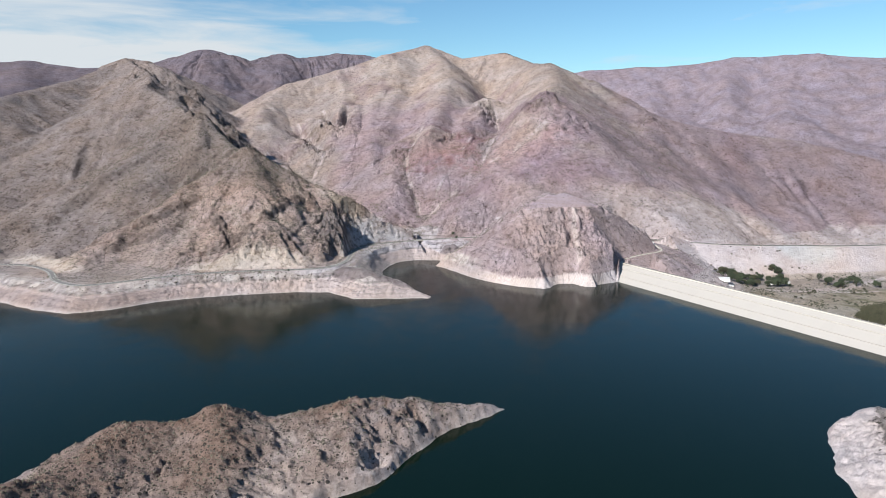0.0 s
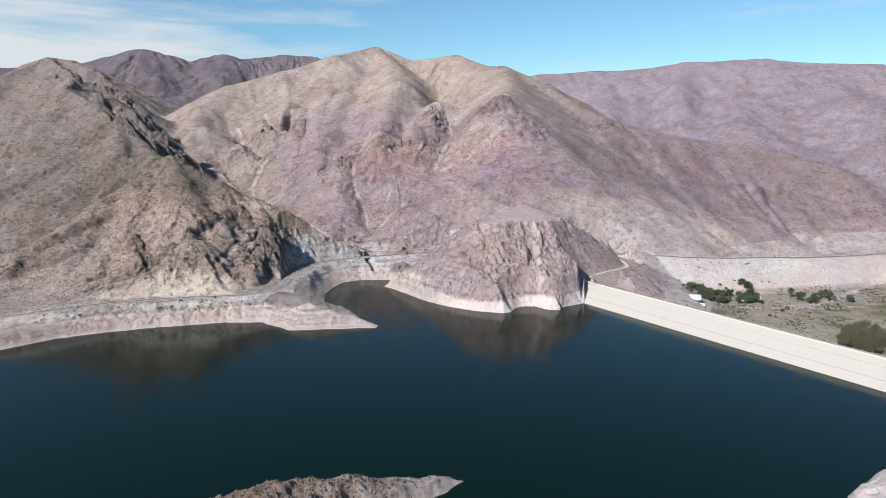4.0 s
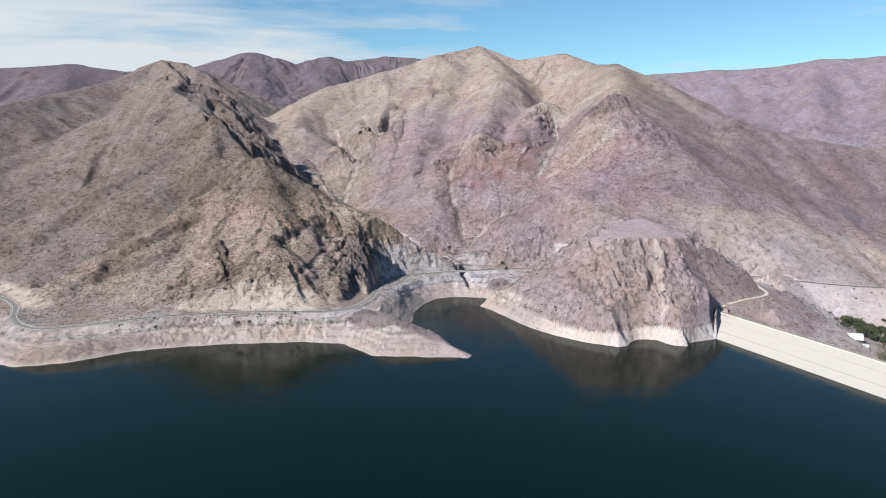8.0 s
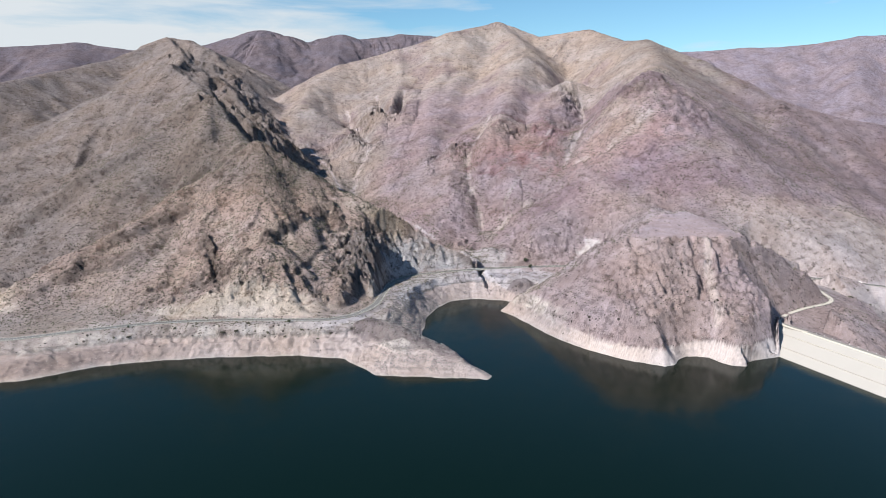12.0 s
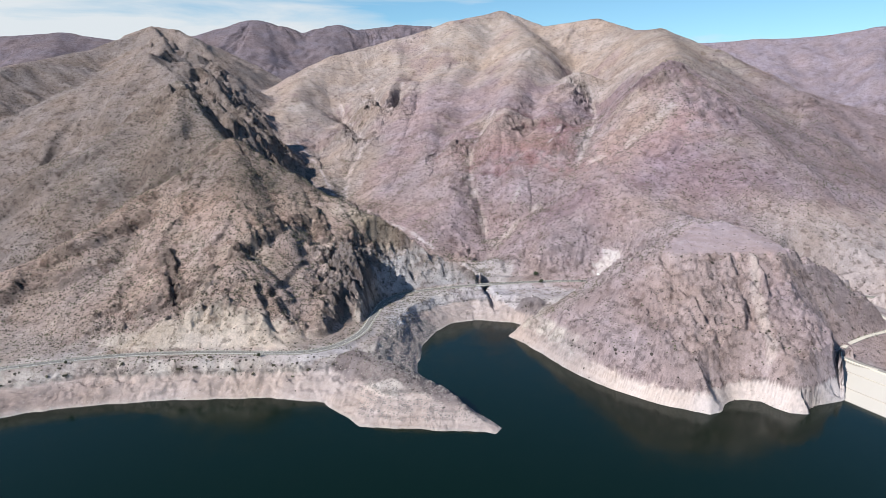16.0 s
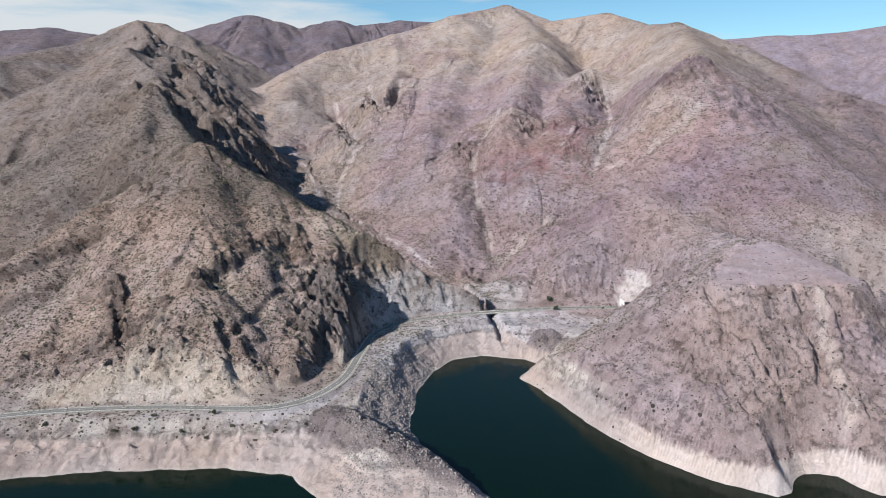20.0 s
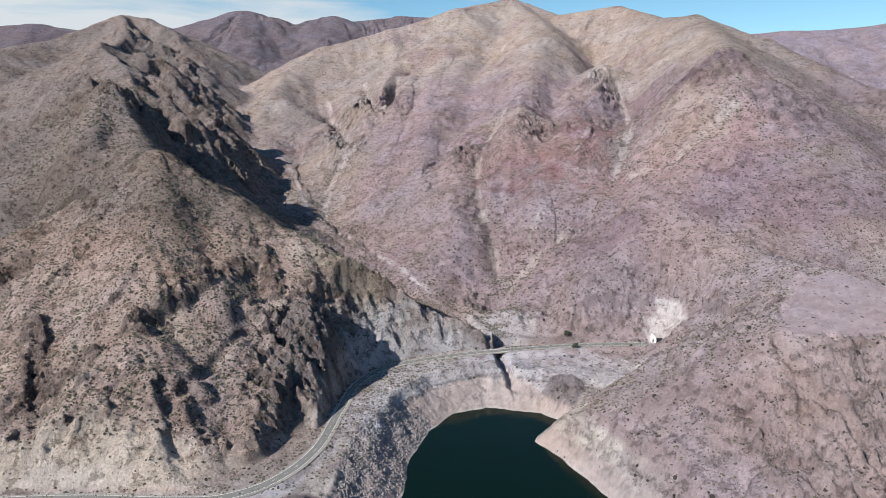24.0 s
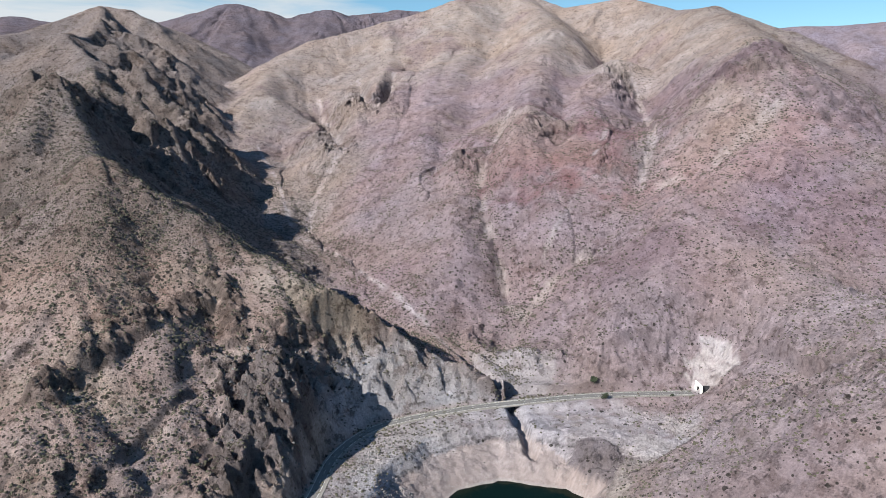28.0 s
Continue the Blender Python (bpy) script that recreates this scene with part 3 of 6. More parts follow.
def terrain(x, y):
    """Height, landform number and ground cover of places, as arrays."""
    wx = x + 9 * fractal(x, y, 120, 3, 11)
    wy = y + 9 * fractal(x, y, 120, 3, 21)
    free = step(np.hypot(x - 516, y - 950), 260, 330)
    sx, sy = x + free * 5 * fractal(x, y, 34, 3, 3, 0.6), y + free * 5 * fractal(x, y, 34, 3, 4, 0.6)
    lake, isle = inside(sx, sy, SHORE + FAR_SHORE), inside(sx, sy, ISLE)
    shore = np.minimum(to_edge(sx, sy, SHORE + FAR_SHORE), to_edge(sx, sy, ISLE))
    shore = shore + 2.2 * fractal(x, y, 22, 3, 5) * step(shore, 0, 8)
    off = np.minimum(shore, 1e5)
    land = np.where(lake & ~isle, -off, off)
    # below the dam the valley floor lies lower than the reservoir
    east = (x - DAM_A[0]) * DAM_N[0] + (y - DAM_A[1]) * DAM_N[1]
    down = step(east, 30, 110) * step(x, 430, 560)
    floor = -46 + 0.012 * np.maximum(x - 900, 0) + 0.02 * np.maximum(y - 1500, 0) + 1.5 * fractal(x, y, 70, 4, 31)
    bench = np.minimum(land * 0.55, 27 + 0.03 * np.maximum(land - 50, 0)) + 1.2 * fractal(x, y, 40, 3, 33)
    bench = np.where(isle, 0.3 * bench, bench)
    base = bench * (1 - down) + floor * down
    k = 9.0
    top = np.full(x.shape, -1e9)
    form = np.zeros(x.shape, int)
    total = np.exp(np.clip((base) / k, -60, 120))
    peak = base.copy()
    crest = np.full(x.shape, 400.0)
    tops = [base] + [np.full(x.shape, -1e9) for f in FORMS[1:]]
    for number, (name, sl, sr, r, line) in enumerate(RIDGES):
        z, d = np.full(x.shape, -1e9), np.full(x.shape, 1e9)
        length = 0.0
        for p0, p1 in zip(line, line[1:]):
            reach = (max(p0[2], p1[2]) + 60) / min(sl, sr) * 1.15 + 40
            m = (np.abs(wx - (p0[0] + p1[0]) / 2) < reach + abs(p0[0] - p1[0]) / 2) & (np.abs(wy - (p0[1] + p1[1]) / 2) < reach + abs(p0[1] - p1[1]) / 2)
            ds, zz, side, run = along(wx[m], wy[m], [p0, p1])
            if p0 is line[0] and name in ("near_hill", "ridge_mountain"):   # a crest falls off faster behind its start
                back = ((wx[m] - p0[0]) * (p0[0] - p1[0]) + (wy[m] - p0[1]) * (p0[1] - p1[1])) / math.dist(p0[:2], p1[:2])
                ds = ds * (1 + 1.3 * step(back / np.maximum(ds, 1.0), 0.1, 0.85))
            run = run + length
            length += math.dist(p0[:2], p1[:2])
            n = perlin(run / 60.0, number * 7.7 + side * 1.1 + ds / 400, 40 + number)
            n2 = perlin(run / 24.0, number * 3.3 + side * 1.7 + ds / 200, 90 + number)
            dd = (np.sqrt(ds * ds + r * r) - r) * (1 + step(ds, 0, 130) * (0.15 * n + 0.07 * n2))
            if sl >= 0.4:
                far = name == "far_mountain"
                bendy = run + 0.22 * ds * n2 + 14 * fractal(wx[m], wy[m], 70, 2, 120 + number)
                g1 = np.abs(perlin(bendy / (110.0 if far else 62.0), number * 5.1 + side * 2.3 + ds / 420, 140 + number))
                g2 = np.abs(perlin(bendy / 25.0 + 0.3 * n, number * 2.9 + side * 1.9 + ds / 150, 240 + number))
                size = min(1.0, max(p0[2], p1[2]) / 130.0)
                size = size * (0.55 if name == "main_mountain" else 1.0)
                dd = dd + step(ds, 4, 90) * (20 if far else 10 if name == "near_hill" else 13) * size * (0.42 - np.minimum(g1 * 1.9, 1.0))
                dd = np.maximum(dd + step(ds, 3, 45) * 6.0 * size * (0.4 - np.minimum(g2 * 2.0, 1.0)), 0.0)
            slant = sr + (sl - sr) * (0.5 + 0.5 * side)
            bend = 1 + dd / 150 if sl < 0.4 else 1.0
            z[m] = np.maximum(z[m], zz - slant * dd * bend)
            d[m] = np.minimum(d[m], ds)
        m = z > peak
        form = np.where(m, FORMS.index(name), form)
        crest = np.where(m, d, crest)
        peak = np.maximum(peak, z)
        total += np.exp(np.clip(z / k, -60, 120))
        tops[FORMS.index(name)] = np.maximum(tops[FORMS.index(name)], z)
    # table-topped hill beside the dam
    m = (np.abs(x - 345) < 260) & (np.abs(y - 1360) < 250)
    mx, my = x[m] + 4 * fractal(x[m], y[m], 22, 3, 115, 0.6), y[m] + 4 * fractal(x[m], y[m], 22, 3, 117, 0.6)
    away = np.where(inside(mx, my, MESA), 0.0, to_edge(mx, my, MESA))
    slant = np.where(mx < 300, 0.72, 0.85) + 0.27 * step(my, 1330, 1300)
    zm = np.full(x.shape, -1e9)
    zm[m] = 128 + 0.08 * (np.clip(my, 1290, 1450) - 1291) - 0.22 * np.maximum(np.clip(mx, 0, 440) - 395, 0) - slant * away
    form = np.where(zm > peak, FORMS.index("cliff_hill"), form)
    peak = np.maximum(peak, zm)
    total += np.exp(np.clip(zm / k, -60, 120))
    tops[FORMS.index("cliff_hill")] = np.maximum(tops[FORMS.index("cliff_hill")], zm)
    share = np.stack([np.exp(np.clip((t - peak) / 14.0, -30, 0)) for t in tops])
    share /= share.sum(0)
    z = np.minimum(k * np.log(total), peak + 6 - 5.5 * step(zm, peak - 3, peak))
    high = step(z, 28, 60)
    detail = step(np.abs(x), 1500, 640) * step(y, 3200, 2200)   # fine relief only where the sheet is fine
    # gullies, outcrops and ledges
    gully = 0.7 - 2.2 * np.sqrt(fractal(wx, wy, 130, 3, 51, 0.45) ** 2 + 0.015)
    z = z - high * step(crest, 6, 70) * (7.5 - 3.0 * share[FORMS.index("main_mountain")]) * (0.4 + gully)
    for depth, wide, line in GULLIES:
        xs, ys = [p[0] for p in line], [p[1] for p in line]
        m = (x > min(xs) - wide * 1.4) & (x < max(xs) + wide * 1.4) & (y > min(ys) - wide * 1.4) & (y < max(ys) + wide * 1.4)
        if m.any():
            d, _, _, run = along(0.5 * (x[m] + wx[m]), 0.5 * (y[m] + wy[m]), [(*p, 0) for p in line])
            whole = sum(math.dist(p, q) for p, q in zip(line, line[1:]))
            ends = step(run, -1, min(120, whole * 0.4)) * step(whole - run, -1, 60)
            d = d * (1 + 0.35 * fractal(x[m], y[m], wide * 0.8, 3, 57)) / wide
            z[m] -= depth * ends * np.maximum(1 - d, 0) ** 1.15
    scarp = np.zeros_like(x)
    for cx, cy, rx, ry, rise in CRAGS:
        m = (np.abs(x - cx) < rx * 1.5) & (np.abs(y - cy) < ry * 1.5)
        if m.any():
            xm, ym = x[m], y[m]
            w = step(np.hypot((xm - cx) / rx, (ym - cy) / ry) + 0.55 * fractal(xm, ym, 55, 4, 59, 0.6), 1.1, 0.55)
            level = z[m] / rise + 0.8 * fractal(xm, ym, 90, 3, 67) + cx * 0.01
            level -= np.floor(level)
            z[m] += w * (0.42 * rise * (step(level, 0.0, 0.34) - level) + 3.6 * blocks(xm, ym / 1.8, 24, 68) + 2.2 * blocks(xm, ym / 1.6, 11, 69)
                         + 5.5 * (fractal(xm, ym * 0.4, 34, 3, 70, 0.6, True) - 0.2))
            scarp[m] = np.maximum(scarp[m], w)
    broad = share[FORMS.index("main_mountain")]   # smoother slopes there, with bare rock in places
    z = z + high * (1 - 0.2 * broad) * (2.6 * fractal(x, y, 44, 2, 61, 0.6) + detail * (1.6 * fractal(x, y, 17, 2, 63, 0.6) + 1.0 * fractal(x, y, 9, 2, 71, 0.7)))
    tame = np.where(x > -60, 0.85, 1.0) * detail
    hilly = np.maximum(share[FORMS.index("near_hill")], share[FORMS.index("ridge_mountain")])
    crag = step(fractal(x, y, 120, 4, 81, 0.65) - 0.16 * hilly - 0.16 * share[FORMS.index("near_hill")], -0.10, 0.30) * high * (1 - 0.55 * broad)
    bed = (z - 0.24 * (x + 300) + 0.10 * (y - 1400)) / 17 + 0.9 * fractal(x, y, 60, 4, 83, 0.6)
    part_bed = bed - np.floor(bed)
    z = z + crag * tame * 5.5 * (step(part_bed, 0.0, 0.3) - part_bed)
    # rock ribs along the strike, blocky outcrops
    u, v = 0.86 * x + 0.5 * y, 0.86 * y - 0.5 * x
    ribs = fractal(u / 2.6 + 8 * fractal(x, y, 50, 2, 89), v, 30, 4, 85, 0.62, True)
    z = z + crag * tame * 11.0 * np.maximum(ribs - 0.18, 0) ** 1.15
    jx, jy = x + 5 * fractal(x, y, 16, 2, 86), y + 5 * fractal(x, y, 16, 2, 88)
    ju, jv = 0.86 * jx + 0.5 * jy, 0.86 * jy - 0.5 * jx
    fracture = 2.1 * blocks(ju / 2.0, jv, 13, 150) + 2.0 * blocks(ju / 1.5, jv, 5.5, 160)
    z = z + crag * tame * fracture
    band = np.full(x.shape, 99.0)
    for line in BANDS:
        band = np.minimum(band, along(wx, wy, line)[0])
    band = step(band + 6 * fractal(x, y, 22, 3, 219), 14, 5) * high
    z = z + band * (3.2 * blocks(ju / 1.8, jv, 11, 221) + 2.4 * blocks(jx, jy, 5, 223) + 5.0)
    crag = np.maximum(crag, band)
    # clefts and ribs of the broken face beside the dam
    face = step(np.hypot((x - 345) / 150, (y - 1225) / 82), 1.0, 0.72) * np.where(inside(x, y, MESA), 0.12, 1.0)
    rib = fractal(x + 0.18 * (y - 1200) + 12 * fractal(x, y, 40, 2, 96), y * 0.34, 26, 4, 95, 0.6, True)
    z = z + face * step(z, 20, 30) * 10.0 * (rib - 0.2)
    layer = (z + 0.10 * x) / 11 + 0.7 * fractal(x, y, 40, 3, 177)
    layer = layer - np.floor(layer)
    z = z + face * step(z, 24, 40) * (2.8 * blocks(jx, jy / 2.0, 14, 170) + 2.2 * blocks(jx, jy / 1.6, 6, 175) + 6.0 * (step(layer, 0.0, 0.35) - layer))
    mesa = np.where(inside(x, y, MESA), step(to_edge(x, y, MESA), 5, 14), 0.0)
    z = z + mesa * (128 + 0.09 * (y - 1291) - 0.12 * np.maximum(x - 395, 0) + 1.5 * fractal(x, y, 40, 3, 178) - z)
    # gentle ground between the cove and the road
    z = np.where((y > 1400) & (y < 1545) & (x > 60) & (x < 300), np.minimum(z, 27 + 0.6 * np.maximum(x - 226 + 0.3 * (1530 - y), 0) + 2 * fractal(x, y, 30, 3, 108)), z)
    # canyon wall of the long ridge
    wall = along(x, y, [(-455, 1850, 0), (-470, 2090, 0), (-590, 2400, 0), (-760, 2640, 0), (-960, 2960, 0)])[0]
    z = z + step(wall, 150, 50) * (13.0 * (fractal(x, y, 75, 4, 109, 0.6, True) - 0.15) + 10.0 * blocks(jx, jy, 42, 190) + 4.0 * blocks(jx, jy, 17, 195))
    for depth, line in CLEFTS:
        d = along(x + 0.35 * (wx - x), y, line)[0] + 1.5 * fractal(x, y, 12, 2, 119)
        z = z - depth * step(d, 6.0, 1.0) * step(z, 14, 26)
    # the dark nose where the road bends
    nose = step(np.hypot((x + 95) / 85, (y - 1420) / 105), 1.0, 0.55)
    z = z + nose * step(z, 38, 60) * 9.0 * (fractal(x, y, 26, 4, 97, 0.6, True) - 0.1)
    # broken crest of the peninsula
    pen = share[FORMS.index("peninsula")] * step(z, 8, 16)
    rough = 0.5 + 0.65 * step(x, -110, -60) * step(y, 612, 590)
    z = z + pen * (9.0 * (rough * (fractal(x, y, 34, 4, 101, 0.62, True) - 0.5) - 0.8) + rough * (2.2 * blocks(jx, jy, 16, 198) + 1.5 * blocks(jx, jy, 6, 199))) - pen * 9.0 * step(along(x, y, [(-5, 600, 0), (5, 575, 0), (8, 560, 0)])[0], 10, 2) - pen * 7.0 * step(along(x, y, [(-48, 590, 0), (-40, 560, 0), (-42, 530, 0)])[0], 10, 2)
    # the stepped cutting over the tunnel mouth
    cut = step(np.hypot((x - 262) / 26, (y - 1562) / 34), 1.0, 0.5)
    tread = z / 9.0 - np.floor(z / 9.0)
    z = z + cut * 6.0 * (step(tread, 0.0, 0.3) - tread)
    # road benches
    bend_zone = np.maximum(step(np.hypot((x + 30) / 150, (y - 1450) / 110), 1.0, 0.7), step(np.hypot((x + 112) / 62, (y - 1385) / 105), 1.0, 0.7))
    for line, half, cut, fill in ((ROAD, 8.5, 1.35, 0.78), (ROAD_EAST, 7.0, 0.9, 0.85), (TRACK, 5.0, 1.5, 0.7)):
        d, zr, way, _ = along(x, y, line)
        e = np.maximum(d - half, 0)
        ragged = step(e, 1, 14) * (3.5 * fractal(x, y, 26, 3, 131, 0.6) + 2.5 * (fractal(x, y, 13, 2, 133, 0.6, True) - 0.2))
        soft_side = step(x, 85, 140) if line is ROAD else 0.0   # no deep cutting before the tunnel
        lo, hi = zr - fill * e, zr + (cut - 0.55 * soft_side) * e + (0.0 if line is TRACK else 0.02 - 0.017 * soft_side) * e * e + ragged
        if line is ROAD:   # blasted in benches at the bend
            rise = (1.2 + 1.6 * step(y, 1462, 1425)) * e + 0.6 * ragged
            ledge = rise / 8.0 - np.floor(rise / 8.0)
            hi = hi + (zr + rise + 2.5 * (step(ledge, 0.35, 1.0) - ledge) + 0.8 * ragged - hi) * bend_zone
        z = np.where(land > 0, np.clip(z, np.where(e < 160, lo, -1e9), hi), z)
        if line is TRACK:   # falls away to the valley
            z = np.where((way < 0) & (e < 45) & (x > 462), np.minimum(z, zr - 0.3 - 0.25 * e), z)
        if line is ROAD:   # the lake side never rises over the road
            lake_side = (way < 0) & (e < 90) & (x < 110 - 0.4 * np.maximum(1530 - y, 0))
            z = np.where(lake_side, np.minimum(z, zr - 0.3 - 0.04 * np.minimum(e, 10) + 0.6 * fractal(x, y, 9, 2, 135) * step(e, 6, 14)), z)
        z = np.where(d < half, zr - 0.35, z)
    # blasted rock above the road
    d, zr, _, _ = along(x, y, ROAD)
    cutting = step(d, 12, 24) * step(d, 110, 70) * step(z - zr, 4, 14)
    cliff = step(np.hypot((x + 122) / 46, (y - 1385) / 92), 1.0, 0.7)
    z = z + cutting * (0.6 + 0.4 * nose + 0.45 * cliff) * (6.0 * (fractal(x, y, 30, 3, 141, 0.6, True) - 0.25) + 4.0 * blocks(jx, jy, 14, 180) + 2.0 * blocks(jx, jy, 6, 185))
    # narrow gulch under the bridge
    g, gz, _, _ = along(x, y, GULCH)
    gulch = step(g + 3.0 * fractal(x, y, 9, 2, 107), 8.5, 1.5)
    z = np.where(g < 12, z + np.clip(gz - z, -11, 0) * gulch, z)
    # banks above the water, drawn down
    steep = np.where(y < 700, 1.7, np.where(x > 190, 1.45, np.where(x > 90, 0.9, np.where((x > -80) & (y > 1200), 0.54, 0.72))))
    bank = land * steep * (1 + np.maximum(land, 0) ** 2 / 3000) + 2.0 * fractal(x, y, 18, 3, 99, 0.5, True) * step(land, 2, 14)
    z = np.where((land > 0) & (down < 0.5), np.minimum(z, np.where(land < 140, bank, 1e9)), z)
    z = np.where(land > 0, z, np.maximum(land * 0.5, -40.0))
    # a knob of dark rock over the cove
    knob = step(np.hypot((x - 124) / 22, (y - 1434) / 24) + 0.3 * fractal(x, y, 14, 3, 213), 1.0, 0.55)
    z = np.where(land > 0, z + knob * step(land, 2, 10) * (7.0 + 2.5 * blocks(jx, jy, 8, 215)), z)
    # heap of dark rubble along the spit
    heap = along(x, y, [(-96, 1216, 0), (-60, 1190, 0), (-20, 1174, 0), (22, 1152, 0)])[0] + 4 * fractal(x, y, 15, 3, 209)
    z = np.where(land > 0, z + 8.0 * step(heap, 26, 5) * step(land, 4, 20) + 1.2 * blocks(jx, jy, 5, 211) * step(heap, 28, 20) * step(land, 4, 14), z)
    ledges = (z + 2.5 * fractal(x, y, 60, 3, 217)) / 8.5
    ledges = ledges - np.floor(ledges)
    bluff = (land > 3) & (z < 30) & (down < 0.3) & (free > 0.5)
    z = z + np.where(bluff, (1 - 0.5 * step(x, -95, -60) * step(x, 120, 60)) * step(land, 3, 9) * step(z, 30, 24) * (1.3 * blocks(jx, jy, 11, 205) + 1.1 * blocks(jx, jy, 5, 207) + 3.2 * (step(ledges, 0.0, 0.3) - ledges) * step(x, 0, -60)), 0.0)
    # rills down the bank below the road
    rills = fractal(x, y * 0.12, 7, 3, 241, 0.6)
    z = z - np.where(bluff & (x < -80) & (y > 1000), 1.3 * step(land, 2, 8) * step(z, 31, 28) * np.maximum(rills, -0.1), 0.0)
    # under the dam the sheet keeps below its faces
    ax = (x - DAM_A[0]) * 0.388 - (y - DAM_A[1]) * 0.922
    ax_end = ax + 0.96 * np.clip(east, 0, 46)   # the dam's end leans along the hill
    under = (ax_end > -3) & (ax < 500) & (east > -60) & (east < 130)
    face_z = np.where(east < 46, east * 0.52 - 4, 20 - (east - 56) * 0.8 + 70 * step(ax, 110, 15) * step(east, 50, 70))
    abut = 30 * step(ax_end, 4, -4) * step(east, 40, 34)   # the bank laps over the end of the face
    beside = (ax_end <= -3) & (ax_end > -16) & (east > -12) & (east < 46) & (land > 0)
    z = np.where(beside, np.minimum(z, np.maximum(east * 0.52, 0) + 0.5 + 2.4 * np.maximum(-3 - ax_end, 0) + 2 * fractal(x, y, 14, 3, 251)), z)
    z = np.where(under, np.minimum(z, np.where(east < 60, np.minimum(face_z, 19) + abut, face_z)), z)
    return z, form, land, crest, share, down, np.maximum(np.maximum(crag * tame, scarp), np.maximum(nose, face) * high)


def axis(*runs):
    out = [runs[0][0]]
    for a, b, d in runs:
        n = max(1, round((b - a) / d))
        out.extend(a + (b - a) * (i + 1) / n for i in range(n))
    return np.array(out, float)

XS = axis((-4800, -2600, 110), (-2600, -1250, 13), (-1250, -640, 5.5), (-640, -420, 4), (-420, 470, 1.85), (470, 660, 4), (660, 1300, 8), (1300, 3300, 24), (3300, 4800, 100))
YS = axis((-1800, 300, 100), (300, 400, 8), (400, 660, 2.0), (660, 1060, 16), (1060, 1100, 4), (1100, 1560, 1.85), (1560, 1580, 2.8), (1580, 1800, 3.0), (1800, 2200, 5), (2200, 3000, 8), (3000, 4900, 19), (4900, 6200, 120))
GX, GY = np.meshgrid(XS, YS)
STRIPS = [terrain(a, b) for a, b in zip(np.array_split(GX, 40), np.array_split(GY, 40))]   # strip by strip, to build quickly
GZ, GFORM, GLAND, GCREST, GSHARE, GDOWN, GCRAG = [np.concatenate(piece, axis=piece[0].ndim - 2) for piece in zip(*STRIPS)]

# linear colours of the rock, form by form; distance haze is mixed into far_mountain
TINTS = {"ground": (0.36, 0.325, 0.29), "near_hill": (0.47, 0.368, 0.308), "ridge_mountain": (0.29, 0.248, 0.215), "cliff_hill": (0.435, 0.362, 0.345),
         "main_mountain": (0.365, 0.292, 0.288), "far_mountain": (0.31, 0.265, 0.285), "peninsula": (0.275, 0.192, 0.142), "headland": (0.40, 0.36, 0.31)}
GRIT = {"ground": 0.5, "near_hill": 1.0, "ridge_mountain": 1.0, "cliff_hill": 0.7, "main_mountain": 0.8, "far_mountain": 0.8, "peninsula": 0.75, "headland": 0.4}
COVER = {"ground": 0.25, "near_hill": 0.62, "ridge_mountain": 0.68, "cliff_hill": 0.42, "main_mountain": 0.27, "far_mountain": 0.5, "peninsula": 0.8, "headland": 0.3}


def blend(a, b, w):
    return a + (np.asarray(b) - a) * w[..., None]


